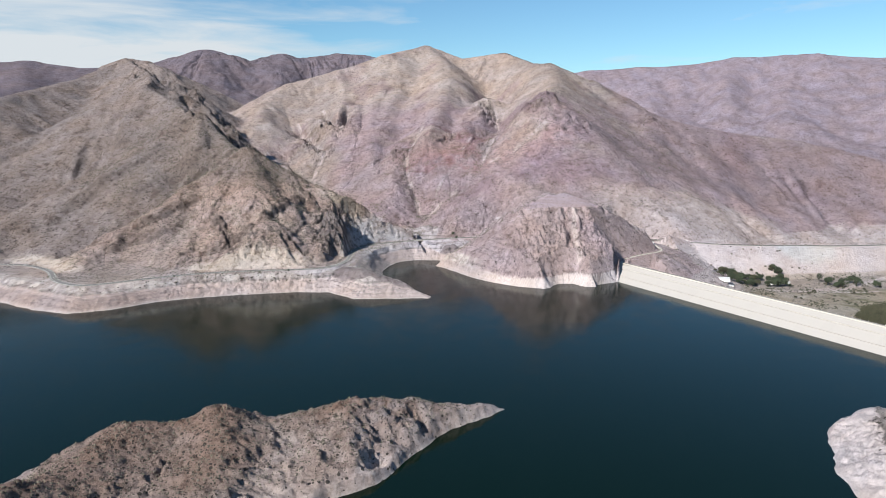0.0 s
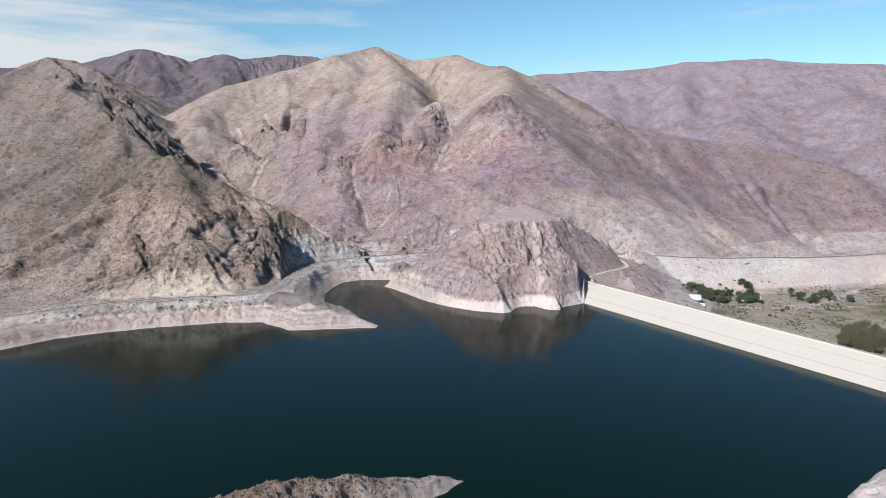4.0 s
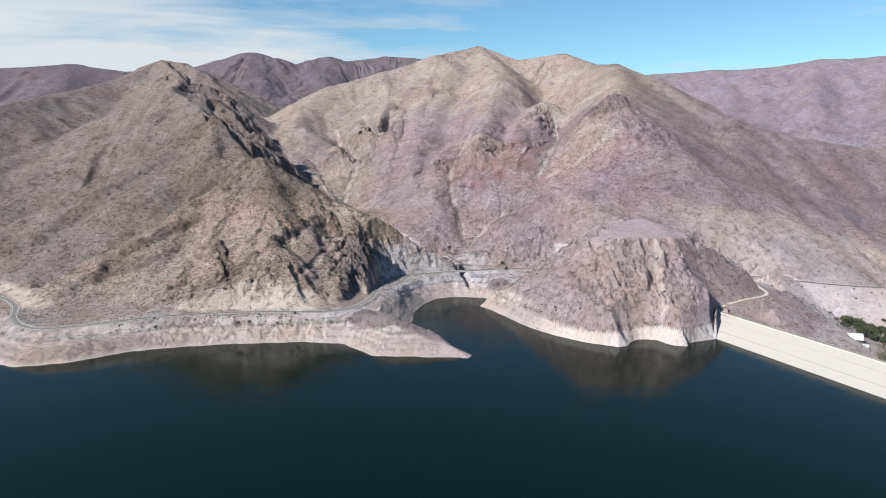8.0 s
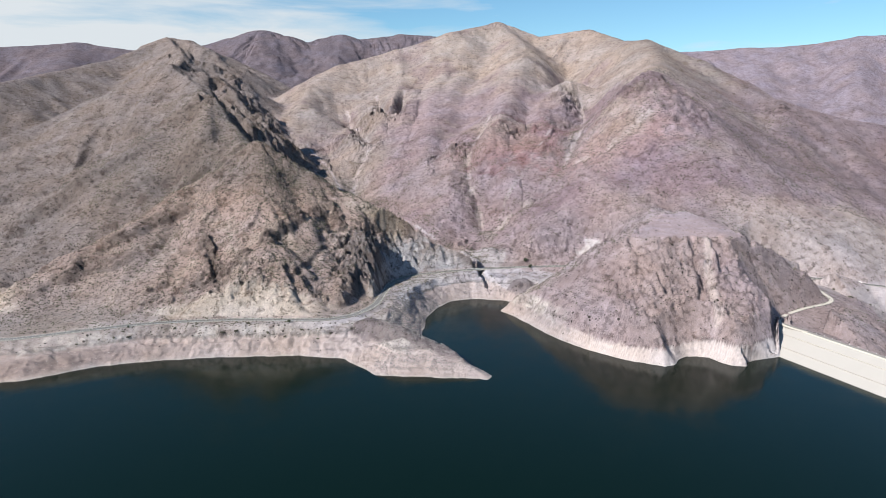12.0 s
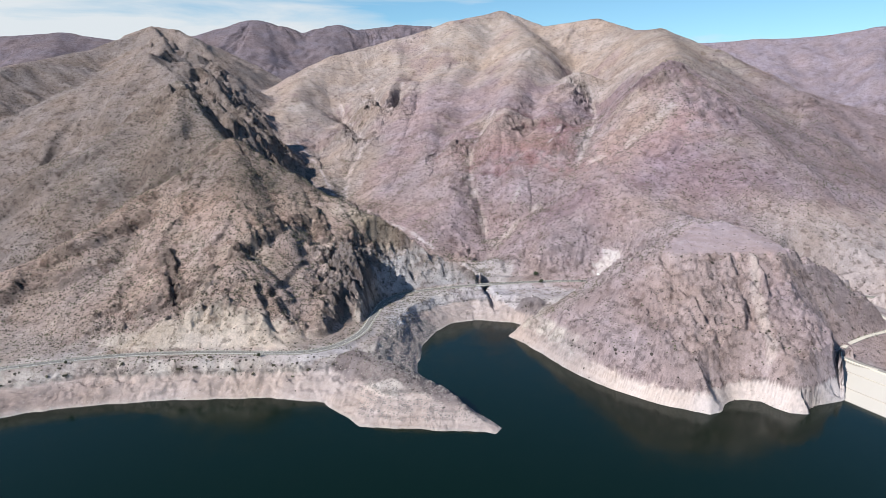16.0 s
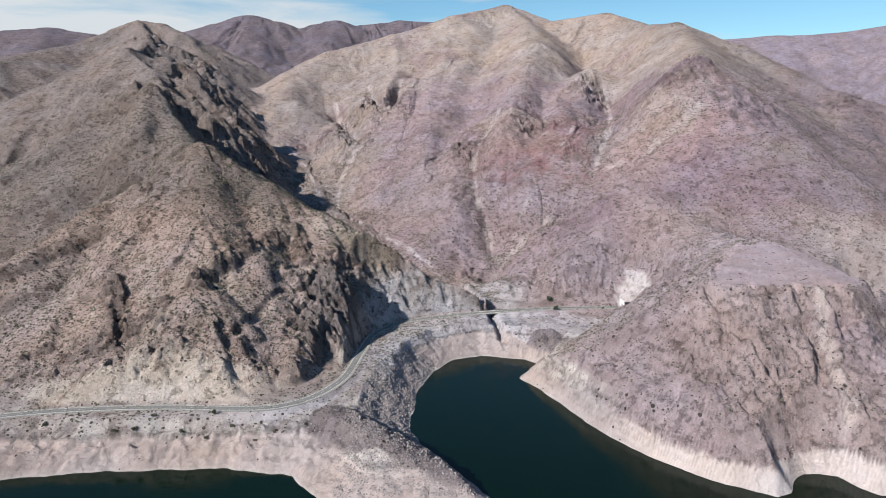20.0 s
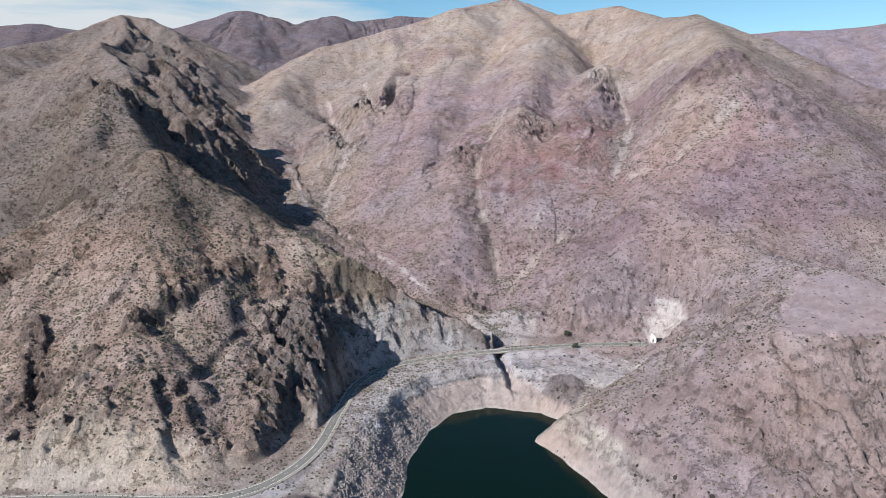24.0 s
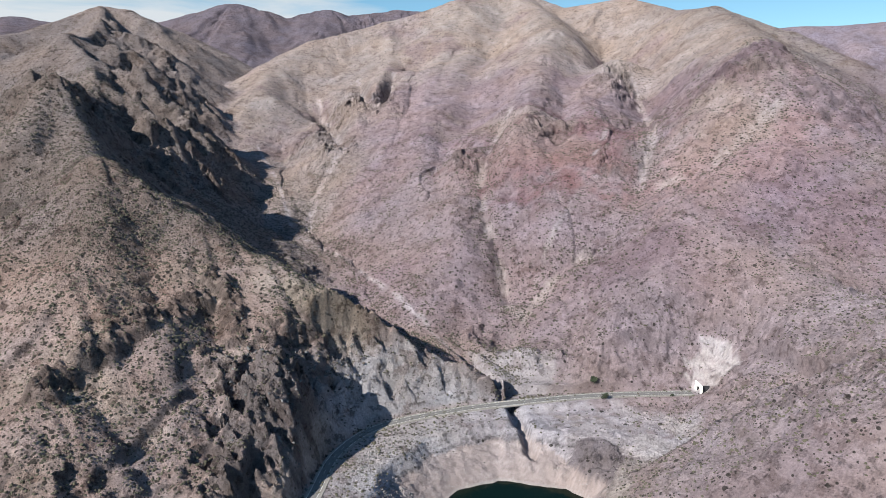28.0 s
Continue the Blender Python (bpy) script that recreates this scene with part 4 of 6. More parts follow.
def rock_and_shade():
    """Colour and scrub cover of every place of the sheet, painted cloud shade included."""
    x, y, z = GX, GY, GZ
    col = np.einsum("fij,fk->ijk", GSHARE, np.array([TINTS[f] for f in FORMS]))
    grit = np.einsum("fij,f->ij", GSHARE, np.array([GRIT[f] for f in FORMS]))
    cover = np.einsum("fij,f->ij", GSHARE, np.array([COVER[f] for f in FORMS]))
    gz_y, gz_x = np.gradient(z, YS, XS)
    slope = np.hypot(gz_x, gz_y)
    n1, n2, n3 = fractal(x, y, 160, 4, 201), fractal(x, y, 45, 4, 211), fractal(x, y, 14, 3, 221)
    mm = GSHARE[FORMS.index("main_mountain")]
    # tan upper slopes, purple-red amphitheatre and pink nose of the main mountain
    col = blend(col, (0.41, 0.345, 0.285), mm * step(z + 55 * n1, 310, 430) * 0.95)
    col = blend(col, (0.375, 0.32, 0.272), mm * step(x + 70 * n1, -110, -220) * 0.9)
    col = blend(col, (0.36, 0.30, 0.285), mm * step(np.hypot((x + 40) / 130, (y - 1900) / 200) + 0.6 * n2, 1.0, 0.4) * 0.6)
    col = blend(col, (0.295, 0.185, 0.185), mm * step(np.hypot((x - 175) / 170, (y - 2030) / 200) + 0.7 * n2 + 0.3 * n3, 1.15, 0.45) * 0.85)
    col = blend(col, (0.345, 0.198, 0.188), mm * step(np.hypot((x - 215) / 120, (y - 1940) / 110) + 0.9 * n2 + 0.5 * n3, 1.0, 0.3) * 0.6)
    col = blend(col, (0.455, 0.325, 0.305), mm * step(np.hypot((x - 390) / 150, (y - 1790) / 140) + 0.6 * n2 + 0.4 * n3, 1.1, 0.3) * 0.85)
    col = blend(col, (0.31, 0.225, 0.235), mm * step(np.hypot((x - 480) / 130, (y - 2000) / 110) + 0.6 * n2, 1.0, 0.5) * 0.7)
    # next two soft dark patches: cloud shadow put into the mountain's colour
    col = blend(col, (0.30, 0.225, 0.25), mm * step(np.hypot((x - 470) / 170, (y - 1690) / 80) + 0.5 * n2, 1.0, 0.5) * 0.6)
    col = blend(col, (0.27, 0.205, 0.22), mm * step(np.hypot((x - 215) / 75, (y - 1690) / 45) + 0.5 * n2, 1.0, 0.5) * 0.7)
    col = blend(col, (0.27, 0.20, 0.215), mm * step(fractal(x, y, 260, 5, 231, 0.6), 0.12, 0.3) * 0.45)
    col = blend(col, (0.46, 0.40, 0.335), mm * step(fractal(x, y, 300, 5, 237, 0.6), 0.06, 0.26) * step(z, 160, 300) * 0.6)
    # bare rock of its broken faces is darker than the slopes
    rock = mm * step(GCRAG + 0.4 * n3, 0.35, 0.8) * step(y, 1700, 1800)
    col = col * (1 - 0.30 * rock * step(n3 + n2, -0.35, 0.25))[..., None]
    cover = cover * (1 - 0.6 * rock)
    for depth, wide, line in GULLIES[4:11]:
        thread = along(x, y, [(*p, 0) for p in line])[0] + 5 * n3
        col = blend(col, (0.52, 0.455, 0.41), mm * step(thread, 10, 4) * step(n2, -0.3, 0.1) * 0.8)
        cover = np.clip(cover + 0.6 * mm * step(thread, 30, 10) * step(thread, 5, 9), 0, 1)
    nh = GSHARE[FORMS.index("near_hill")]
    # brown right slopes, darkened partly as cloud shadow put into the colour
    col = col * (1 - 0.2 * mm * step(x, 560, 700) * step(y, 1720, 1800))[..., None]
    # far range keeps its painted haze in the east, darker in the west
    fm = GSHARE[FORMS.index("far_mountain")]
    col = col * (1 - 0.42 * fm * step(x, 700, -300))[..., None]
    # ochre and dark rock on the near hill
    col = blend(col, (0.50, 0.415, 0.335), nh * step(n2 + 0.5 * n1, 0.08, 0.42) * 0.75)
    col = blend(col, (0.52, 0.44, 0.355), nh * step(n3 + 0.6 * n2, 0.3, 0.55) * 0.55)
    col = blend(col, (0.20, 0.175, 0.155), nh * step(slope + 0.35 * n3, 0.95, 1.5) * 0.6)
    ledge = np.full(x.shape, 99.0)
    for line in BANDS:
        ledge = np.minimum(ledge, along(x, y, line)[0])
    ledge = step(ledge + 9 * n2 + 5 * n3, 14, 7)
    col = blend(col, (0.25, 0.20, 0.168), nh * ledge * step(n3, -0.35, 0.05) * 0.8)
    cover = cover * (1 - 0.6 * nh * ledge)
    col = blend(col, (0.265, 0.215, 0.178), nh * step(z + 34 * n1 + 10 * n2, 142, 205) * 0.85)
    col = blend(col, (0.47, 0.40, 0.30), nh * step(np.hypot((x + 105) / 55, (y - 1522) / 24) + 0.5 * n2, 1.0, 0.6) * 0.8)
    nose = step(np.hypot((x + 20) / 110, (y - 1470) / 75) + 0.25 * n2, 1.0, 0.6)
    wall = nose * step(x - 0.5 * (y - 1440) + 12 * n2, -118, -100)
    col = blend(col, (0.44, 0.425, 0.405), nose * step(z, 30, 40) * step(n2 + n3, -0.5, 0.1) * 0.8)
    # thickets along the swales between the humps
    for depth, wide, line in GULLIES:
        if depth in (42, 46):
            thread = along(x, y, [(*p, 0) for p in line])[0] + 5 * n3
            col = blend(col, (0.14, 0.12, 0.098), step(thread, 13, 6) * step(n3, -0.4, 0.0) * 0.7)
            cover = np.clip(cover + 0.8 * step(thread, 22, 8), 0, 1)
    # scrub cover is raised on the near hill's east-facing slopes
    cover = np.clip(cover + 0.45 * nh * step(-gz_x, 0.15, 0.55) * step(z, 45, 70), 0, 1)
    # bare rock where it is steep
    steep = step(slope + 0.3 * n3, 0.95, 1.5)
    cover = cover * (1 - 0.8 * steep)
    col = col * (1 - 0.28 * steep * (1 - wall) * step(z, 26, 40))[..., None]
    col = blend(col, (0.50, 0.495, 0.48), wall * step(z, 30, 36) * step(z + 22 * n2, 92, 74) * 0.85)
    # brown broken south face of the cliff hill
    ch = GSHARE[FORMS.index("cliff_hill")]
    col = blend(col, (0.425, 0.352, 0.33), ch * step(y + 14 * n2, 1308, 1292) * 0.85)
    col = blend(col, (0.345, 0.285, 0.285), ch * step(x + 10 * n2, 268, 225) * step(y + 14 * n2, 1350, 1325) * 0.75)
    col = blend(col, (0.33, 0.27, 0.275), ch * step(np.hypot((x - 400) / 45, (y - 1235) / 60) + 0.6 * n2, 1.0, 0.6) * 0.6)
    # pale scree down the face, and its bedding
    chute = along(x, y, [(366, 1290, 0), (356, 1255, 0), (350, 1215, 0), (348, 1190, 0)])[0] + 3 * n3
    col = blend(col, (0.60, 0.53, 0.48), ch * step(chute, 7, 3) * 0.8)
    bedding = step(np.sin((z + 0.10 * x + 4 * n2) * 0.75), 0.6, 0.95) * step(n2 + n1, -0.2, 0.3)
    cover = cover * (1 - 0.6 * ch * step(y, 1300, 1285))
    col = col * (1 - 0.34 * ch * bedding * step(y, 1300, 1285) * step(z, 30, 40))[..., None]
    # flat pink top of the cliff hill
    top = np.where(inside(x, y, MESA), step(to_edge(x, y, MESA) + 5 * n2, 2, 9), 0.0)
    col = blend(col, (0.46, 0.375, 0.36), top * 0.9)
    grit = grit * (1 - 0.6 * top)
    cover = cover * (1 - 0.7 * top)
    # cuttings above the road, spoil below it
    d, zr, side, run = along(x, y, ROAD)
    above = step(d + 14 * n2, 58, 30) * step(z - zr, 0, 3)
    col = blend(col, (0.63, 0.56, 0.455), above * step(x, -120, -215) * step(n2 + n3 + step(d, 36, 22), -0.7, 0.0) * (1 - nose) * 0.92)
    cliff = step(np.hypot((x + 118) / 42, (y - 1385) / 92) + 0.3 * n2, 1.0, 0.75) * step(z - zr, 1, 4)
    col = blend(col, (0.205, 0.178, 0.158), cliff * step(n3, -0.5, 0.1) * 0.85)
    col = blend(col, (0.46, 0.455, 0.44), above * nose * step(n2, -0.3, 0.3) * 0.6)
    cover = cover * (1 - 0.75 * above)
    col = blend(col, (0.60, 0.54, 0.46), step(d, 24, 15) * step(z - zr, 0.5, 3) * step(x, -60, -110) * step(n2 + n3, -0.2, 0.2) * 0.8)
    verge = step(d, 19, 15) * step(-side, -0.2, 0.2) * step(x, 120, 60) * (1 - GDOWN)
    near = step(GLAND, 92, 60) * (1 - GSHARE[FORMS.index("peninsula")])
    pen = GSHARE[FORMS.index("peninsula")]
    col = blend(col, (0.27, 0.235, 0.22), pen * step(x + 18 * n2, -75, -45) * step(n2 + n3, -0.4, 0.2) * 0.85)
    bleached = 4.25 + 7.0 * step(x, -150, -90) * step(y, 560, 525) + 9 * step(x, 0, 40)
    col = blend(col, (0.56, 0.485, 0.43), pen * step(z + 2.5 * n2 + 1.5 * n3 - bleached, 0.7, -0.7) * 0.9)
    below = near * step(z, 34, 30) * (1 - GDOWN) * step(x, 185, 130)
    col = blend(col, (0.45, 0.405, 0.365), below)
    col = blend(col, (0.58, 0.545, 0.48), below * step(n2 + n3, -0.1, 0.3) * 0.8)
    rills = fractal(x, y * 0.12, 7, 3, 241, 0.6)
    col = col * (1 - 0.22 * below * step(rills, 0.05, 0.35) * step(x, -60, -120))[..., None]
    scree = below * step(np.hypot((x + 42) / 52, (y - 1300) / 110) + 0.3 * n2, 1.0, 0.75)
    col = blend(col, (0.36, 0.325, 0.318), scree * step(np.sin((x * 0.9 - y * 0.25) * 0.35 + 3 * n2), -0.6, 0.5) * 0.6)
    cove = below * step(np.hypot((x - 20) / 150, (y - 1420) / 120), 1.0, 0.8)
    col = blend(col, (0.60, 0.585, 0.565), cove * step(x - y * 0.35 + 480 + 40 * n2, 40, -30))
    shoulder = step(np.hypot((x - 120) / 130, (y - 1475) / 62) + 0.3 * n2, 1.0, 0.7) * step(z, 40, 34)
    col = blend(col, (0.56, 0.525, 0.51), shoulder * step(n2 + n3, -0.6, 0.0) * 0.9)
    cover = cover * (1 - 0.6 * shoulder)
    strata = near * step(np.hypot((x - 40) / 90, (y - 1440) / 60), 1.1, 0.9) * step(z, 33, 30) * step(z, 8, 11)
    lines = step(np.sin(z * 1.9 + 1.5 * n3), 0.55, 0.9)
    col = col * (1 - 0.4 * strata * lines)[..., None]
    rim = near * step(z + 3.5 * n2 + 1.5 * n3 + 5.5 * step(x, 80, 110) * step(x, 340, 290), 20.5, 19.7) * (1 - GDOWN)
    col = blend(col, (0.435, 0.375, 0.332), rim)
    col = blend(col, (0.31, 0.255, 0.225), rim * step(x + 40 * n1, -300, -400) * step(z, 2, 4) * 0.8)
    col = col * (1 + 0.22 * rim * step(x, -60, -120) * rills)[..., None]
    grit = grit * (1 - 0.85 * rim)
    cliff_foot = rim * step(x, 150, 200)
    col = blend(col, (0.36, 0.315, 0.285), rim * step(np.hypot((x - 125) / 60, (y - 1320) / 100) + 0.2 * n2, 1.0, 0.8) * step(z + 1.5 * n2, 6.5, 8.5) * 0.85)
    col = blend(col, (0.60, 0.54, 0.49), cliff_foot)
    col = blend(col, (0.56, 0.49, 0.43), rim * (1 - step(x, 130, 200)) * step(np.abs(z - 17.5 + n2), 2.4, 0.8) * 0.45)
    tide = 0.6 * step(np.sin(z * 1.25 + 1.5 * n2), 0.2, 0.8) + 0.4 * step(np.sin(z * 3.1 + 2 * n2), 0.2, 0.8)
    col = col * (1 - 0.26 * rim * tide * step(n2 + n1, -0.5, 0.1))[..., None]
    col = col * (1 - 0.35 * near * (1 - GDOWN) * step(np.abs(z - 21.5 + 2.5 * n2), 1.6, 0.6))[..., None]
    wet = step(z, 1.6, 0.3) * step(GLAND, -1, 0)
    col = blend(col, (0.60, 0.56, 0.50), wet * 0.5)
    cover = cover * (1 - 0.97 * rim) * (1 - 0.45 * below)
    heap = along(x, y, [(-96, 1216, 0), (-60, 1190, 0), (-20, 1174, 0), (22, 1152, 0)])[0]
    col = blend(col, (0.20, 0.17, 0.16), step(heap + 7 * n2 + 3 * n3, 27, 22) * step(z, 6, 9) * 0.9)
    knob = step(np.hypot((x - 124) / 24, (y - 1434) / 26) + 0.4 * n3, 1.0, 0.85)
    col = blend(col, (0.23, 0.205, 0.205), knob * step(z, 12, 16) * 0.85)
    pale = np.maximum(step(np.hypot((x - 168) / 17, (y - 1440) / 15) + 0.8 * n3, 1.0, 0.8), step(np.hypot((x - 205) / 14, (y - 1478) / 17) + 0.8 * n3, 1.0, 0.8))
    col = blend(col, (0.66, 0.61, 0.56), pale * 0.85)
    col = blend(col, (0.56, 0.53, 0.505), verge * step(x, -300, -150) * 0.9)
    # pale scar over the tunnel, dry creek, fans of scree
    scar = step(np.hypot((x - 262) / 27, (y - 1553) / 27) + 0.5 * n2 + 0.5 * n3, 0.98, 0.85) * step(z, 78, 70) * (1 - 0.4 * step(np.sin(z * 0.7 + 2 * n3), 0.3, 0.8))
    grit = grit * (1 - 0.6 * scar)
    scar2 = step(np.hypot((x - 172) / 20, (y - 1440) / 26) + 0.4 * n2, 1.0, 0.8)
    col = blend(col, (0.60, 0.565, 0.52), np.maximum(0.85 * scar, 0.6 * scar2))
    spoil = step(np.hypot((x - 68) / 52, (y - 1568) / 42) + 0.5 * n2 + 0.3 * n3, 1.0, 0.75)
    col = blend(col, (0.52, 0.485, 0.455), spoil * 0.8)
    cover = cover * (1 - np.maximum(scar, scar2))
    creek = along(x, y, [(60, 1535, 0), (37, 1576, 0), (-43, 1692, 0), (-126, 1835, 0), (-228, 1940, 0), (-311, 2176, 0), (-420, 2440, 0)])[0]
    col = blend(col, (0.62, 0.57, 0.54), step(creek + 3 * n3, 4.2, 1.8) * step(n2, -0.35, 0.1) * 0.75)
    cover = np.clip(cover + 0.5 * step(creek, 40, 12) * step(creek, 6, 10), 0, 1)
    wash = along(x, y, [(85, 1640, 0), (95, 1705, 0), (170, 1820, 0), (262, 2020, 0)])[0]
    col = blend(col, (0.44, 0.39, 0.36), step(wash + 4 * n3, 6, 2) * step(n2, -0.1, 0.3) * 0.8)
    lower = mm * step(np.hypot((x - 880) / 290, (y - 1560) / 150) + 0.35 * n1 + 0.2 * n2, 1.0, 0.6)
    layers = step(np.sin(z * 0.55 + 2.5 * n2 + n3), 0.4, 0.9)
    col = blend(col, (0.55, 0.48, 0.42), lower * 0.85)
    col = col * (1 - 0.22 * lower * layers * step(n1 + n2, -0.3, 0.2))[..., None]
    cover = cover * (1 - 0.4 * lower)
    # valley below the dam: pale cut banks, dry grass, damp green
    d2, z2, s2, r2 = along(x, y, ROAD_EAST)
    bank = GDOWN * step(d2, 110, 60) * step(z, -44, -38) * (1 - step(z - z2, -1, 4) * step(x + 60 * n1, 950, 800))
    col = blend(col, (0.51, 0.445, 0.40), GDOWN * step(d2, 150, 70) * step(z - z2, -1, 4) * step(x + 60 * n1, 1000, 850) * 0.8)
    col = blend(col, (0.50, 0.452, 0.415), bank * 0.9)
    col = blend(col, (0.50, 0.505, 0.47), bank * step(np.hypot((x - 960) / 90, (y - 1400) / 60) + 0.3 * n2, 1.0, 0.6) * 0.9)
    cover = cover * (1 - 0.9 * bank)
    grit = grit * (1 - 0.55 * bank)
    flat = GDOWN * step(z, -34, -41)
    col = blend(col, (0.34, 0.305, 0.225), flat * 0.9)
    col = blend(col, (0.13, 0.135, 0.068), flat * step(n1 + 0.6 * n2, 0.0, 0.35) * 0.85)
    col = blend(col, (0.43, 0.39, 0.32), flat * step(n2 - n1, 0.25, 0.5) * 0.7)
    col = blend(col, (0.40, 0.36, 0.31), flat * step(y + 30 * n2, 1205, 1225) * 0.8)
    col = blend(col, (0.105, 0.13, 0.05), flat * step(np.hypot((x - 1130) / 95, (y - 1130) / 62) + 0.2 * n2, 1.0, 0.85) * 0.9)
    for line, wide in (([(690, 1266, 0), (806, 1228, 0), (892, 1204, 0), (980, 1196, 0)], 5), ([(900, 1215, 0), (937, 1227, 0), (1134, 1326, 0), (1344, 1404, 0)], 8),
                       ([(592, 1400, 0), (602, 1330, 0), (618, 1265, 0), (660, 1240, 0)], 3.5)):
        col = blend(col, (0.56, 0.50, 0.45), GDOWN * step(along(x, y, line)[0] + 2 * n3, wide, wide - 2) * 0.9)
    col = blend(col, (0.54, 0.47, 0.42), flat * step(np.hypot((x - 888) / 34, (y - 1226) / 14) + 0.3 * n3, 1.0, 0.8) * 0.9)
    cover = np.where(flat > 0.5, np.clip(0.35 + 0.8 * n2, 0, 0.9), cover)
    fine = step(np.abs(x), 1200, 640) * step(y, 3000, 2200)
    col = col * (1 + 0.10 * n2 + 0.10 * n3 * fine)[..., None]
    col = col * np.array((0.90, 0.88, 0.945))
    return np.clip(col, 0.03, 0.8), np.clip(cover, 0, 1), np.clip(grit, 0, 1)


GCOL, GCOVER, GGRIT = rock_and_shade()


def smooth_normals():
    gy, gx = np.gradient(GZ, YS, XS)
    nrm = np.stack([-gx, -gy, np.ones_like(gx)], -1)
    return nrm / np.linalg.norm(nrm, axis=-1, keepdims=True)


GN = smooth_normals().reshape(-1, 3)
GV = np.stack([GX, GY, GZ], -1).reshape(-1, 3)
NX, NY = len(XS), len(YS)
GI = np.arange(NX * NY).reshape(NY, NX)
QUADS = np.stack([GI[:-1, :-1], GI[:-1, 1:], GI[1:, 1:], GI[1:, :-1]], -1).reshape(-1, 4)


def fill_mesh(name, verts, faces, mat, smooth=True):
    """A mesh from arrays of places and of three- or four-cornered faces."""
    me = bpy.data.meshes.new(name)
    k = faces.shape[1]
    me.vertices.add(len(verts))
    me.vertices.foreach_set("co", np.ascontiguousarray(verts, np.float32).ravel())
    me.loops.add(faces.size)
    me.loops.foreach_set("vertex_index", np.ascontiguousarray(faces, np.int32).ravel())
    me.polygons.add(len(faces))
    me.polygons.foreach_set("loop_start", np.arange(len(faces), dtype=np.int32) * k)
    me.polygons.foreach_set("use_smooth", np.full(len(faces), smooth))
    me.materials.append(mat)
    me.update()
    me.validate()
    return me


def patch_of_sheet(name, mask, label, category):
    q = QUADS[mask]
    used, back = np.unique(q, return_inverse=True)
    me = fill_mesh(name, GV[used], back.reshape(-1, 4), ROCK)
    col = np.concatenate([GCOL.reshape(-1, 3)[used], np.ones((len(used), 1))], 1)
    me.attributes.new("rock_and_shade", "FLOAT_COLOR", "POINT").data.foreach_set("color", col.astype(np.float32).ravel())
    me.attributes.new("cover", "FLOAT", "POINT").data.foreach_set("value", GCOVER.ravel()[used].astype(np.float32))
    me.attributes.new("grit", "FLOAT", "POINT").data.foreach_set("value", GGRIT.ravel()[used].astype(np.float32))
    me.normals_split_custom_set_from_vertices(GN[used].tolist())
    return tagged(new(name, me), label, category, "", "structure")


QFORM = GFORM.reshape(-1)[QUADS[:, 0]]
QLAND = GLAND.reshape(-1)[QUADS].min(1)
SAYS = {"ground": ("ground", "pale dusty ground with bleached rocky banks", "ground"),
        "near_hill": ("hill", "brown rocky hill dotted with dry scrub", "hill"),
        "ridge_mountain": ("mountain_ridge", "grey-brown craggy mountain ridge above a canyon", "mountain"),
        "cliff_hill": ("cliff", "mauve rock cliff with vertical clefts and flat top", "cliff"),
        "main_mountain": ("mountain", "broad mauve and tan desert mountain with gullies", "mountain"),
        "far_mountain": ("mountain_range", "distant purple-brown bare mountain range", "mountain"),
        "peninsula": ("peninsula", "scrubby brown rock peninsula with bleached shore", "peninsula"),
        "headland": ("headland", "pale bleached headland beside the water", "headland")}
for number, form in enumerate(FORMS):
    name, label, category = SAYS[form]
    patch_of_sheet(name, QFORM == number, label, category)

# the reservoir, a little past its shoreline so that the banks dip into it
q = QUADS[(QLAND < 9) & (GDOWN.reshape(-1)[QUADS[:, 0]] < 0.4)]
used, back = np.unique(q, return_inverse=True)
flatv = GV[used].copy()
flatv[:, 2] = 0.0
tagged(new("water", fill_mesh("water", flatv, back.reshape(-1, 4), WATER)), "calm dark green reservoir water", "water", "", "structure")

# ---- helpers for things ----
def ground_z(x, y):
    """Height of the ground sheet at a place or at arrays of places."""
    x, y = np.asarray(x, float), np.asarray(y, float)
    i = np.clip(np.searchsorted(XS, x) - 1, 0, NX - 2)
    j = np.clip(np.searchsorted(YS, y) - 1, 0, NY - 2)
    u, v = (x - XS[i]) / (XS[i + 1] - XS[i]), (y - YS[j]) / (YS[j + 1] - YS[j])
    a, b = GZ[j, i] * (1 - u) + GZ[j, i + 1] * u, GZ[j + 1, i] * (1 - u) + GZ[j + 1, i + 1] * u
    return a * (1 - v) + b * v


def of_sheet(field, x, y):
    i = np.clip(np.searchsorted(XS, x) - 1, 0, NX - 2)
    j = np.clip(np.searchsorted(YS, y) - 1, 0, NY - 2)
    return field[j, i]


def part(name, bm, mat, parent=None, label="", smooth=False):
    """Links a bmesh as one mesh object under a thing or a part."""
    me = bpy.data.meshes.new(name)
    bm.to_mesh(me)
    bm.free()
    if smooth:
        me.polygons.foreach_set("use_smooth", np.ones(len(me.polygons), bool))
    me.materials.append(mat)
    ob = new(name, me)
    ob.parent = parent
    return tagged(ob, label)


def box(bm, m, x, y, z, bevel=0.0):
    """A box of that size with its base's middle at the origin of m."""
    made = bmesh.ops.create_cube(bm, size=1.0)["verts"]
    for v in made:
        v.co = Vector((v.co.x * x, v.co.y * y, (v.co.z + 0.5) * z))
    if bevel:
        edges = list({e for v in made for e in v.link_edges})
        made = bmesh.ops.bevel(bm, geom=edges, offset=bevel, segments=1, affect="EDGES")["verts"]
        made = list({v for f in bm.faces for v in f.verts if v in set(made)})
    bmesh.ops.transform(bm, matrix=m, verts=made)
    return made


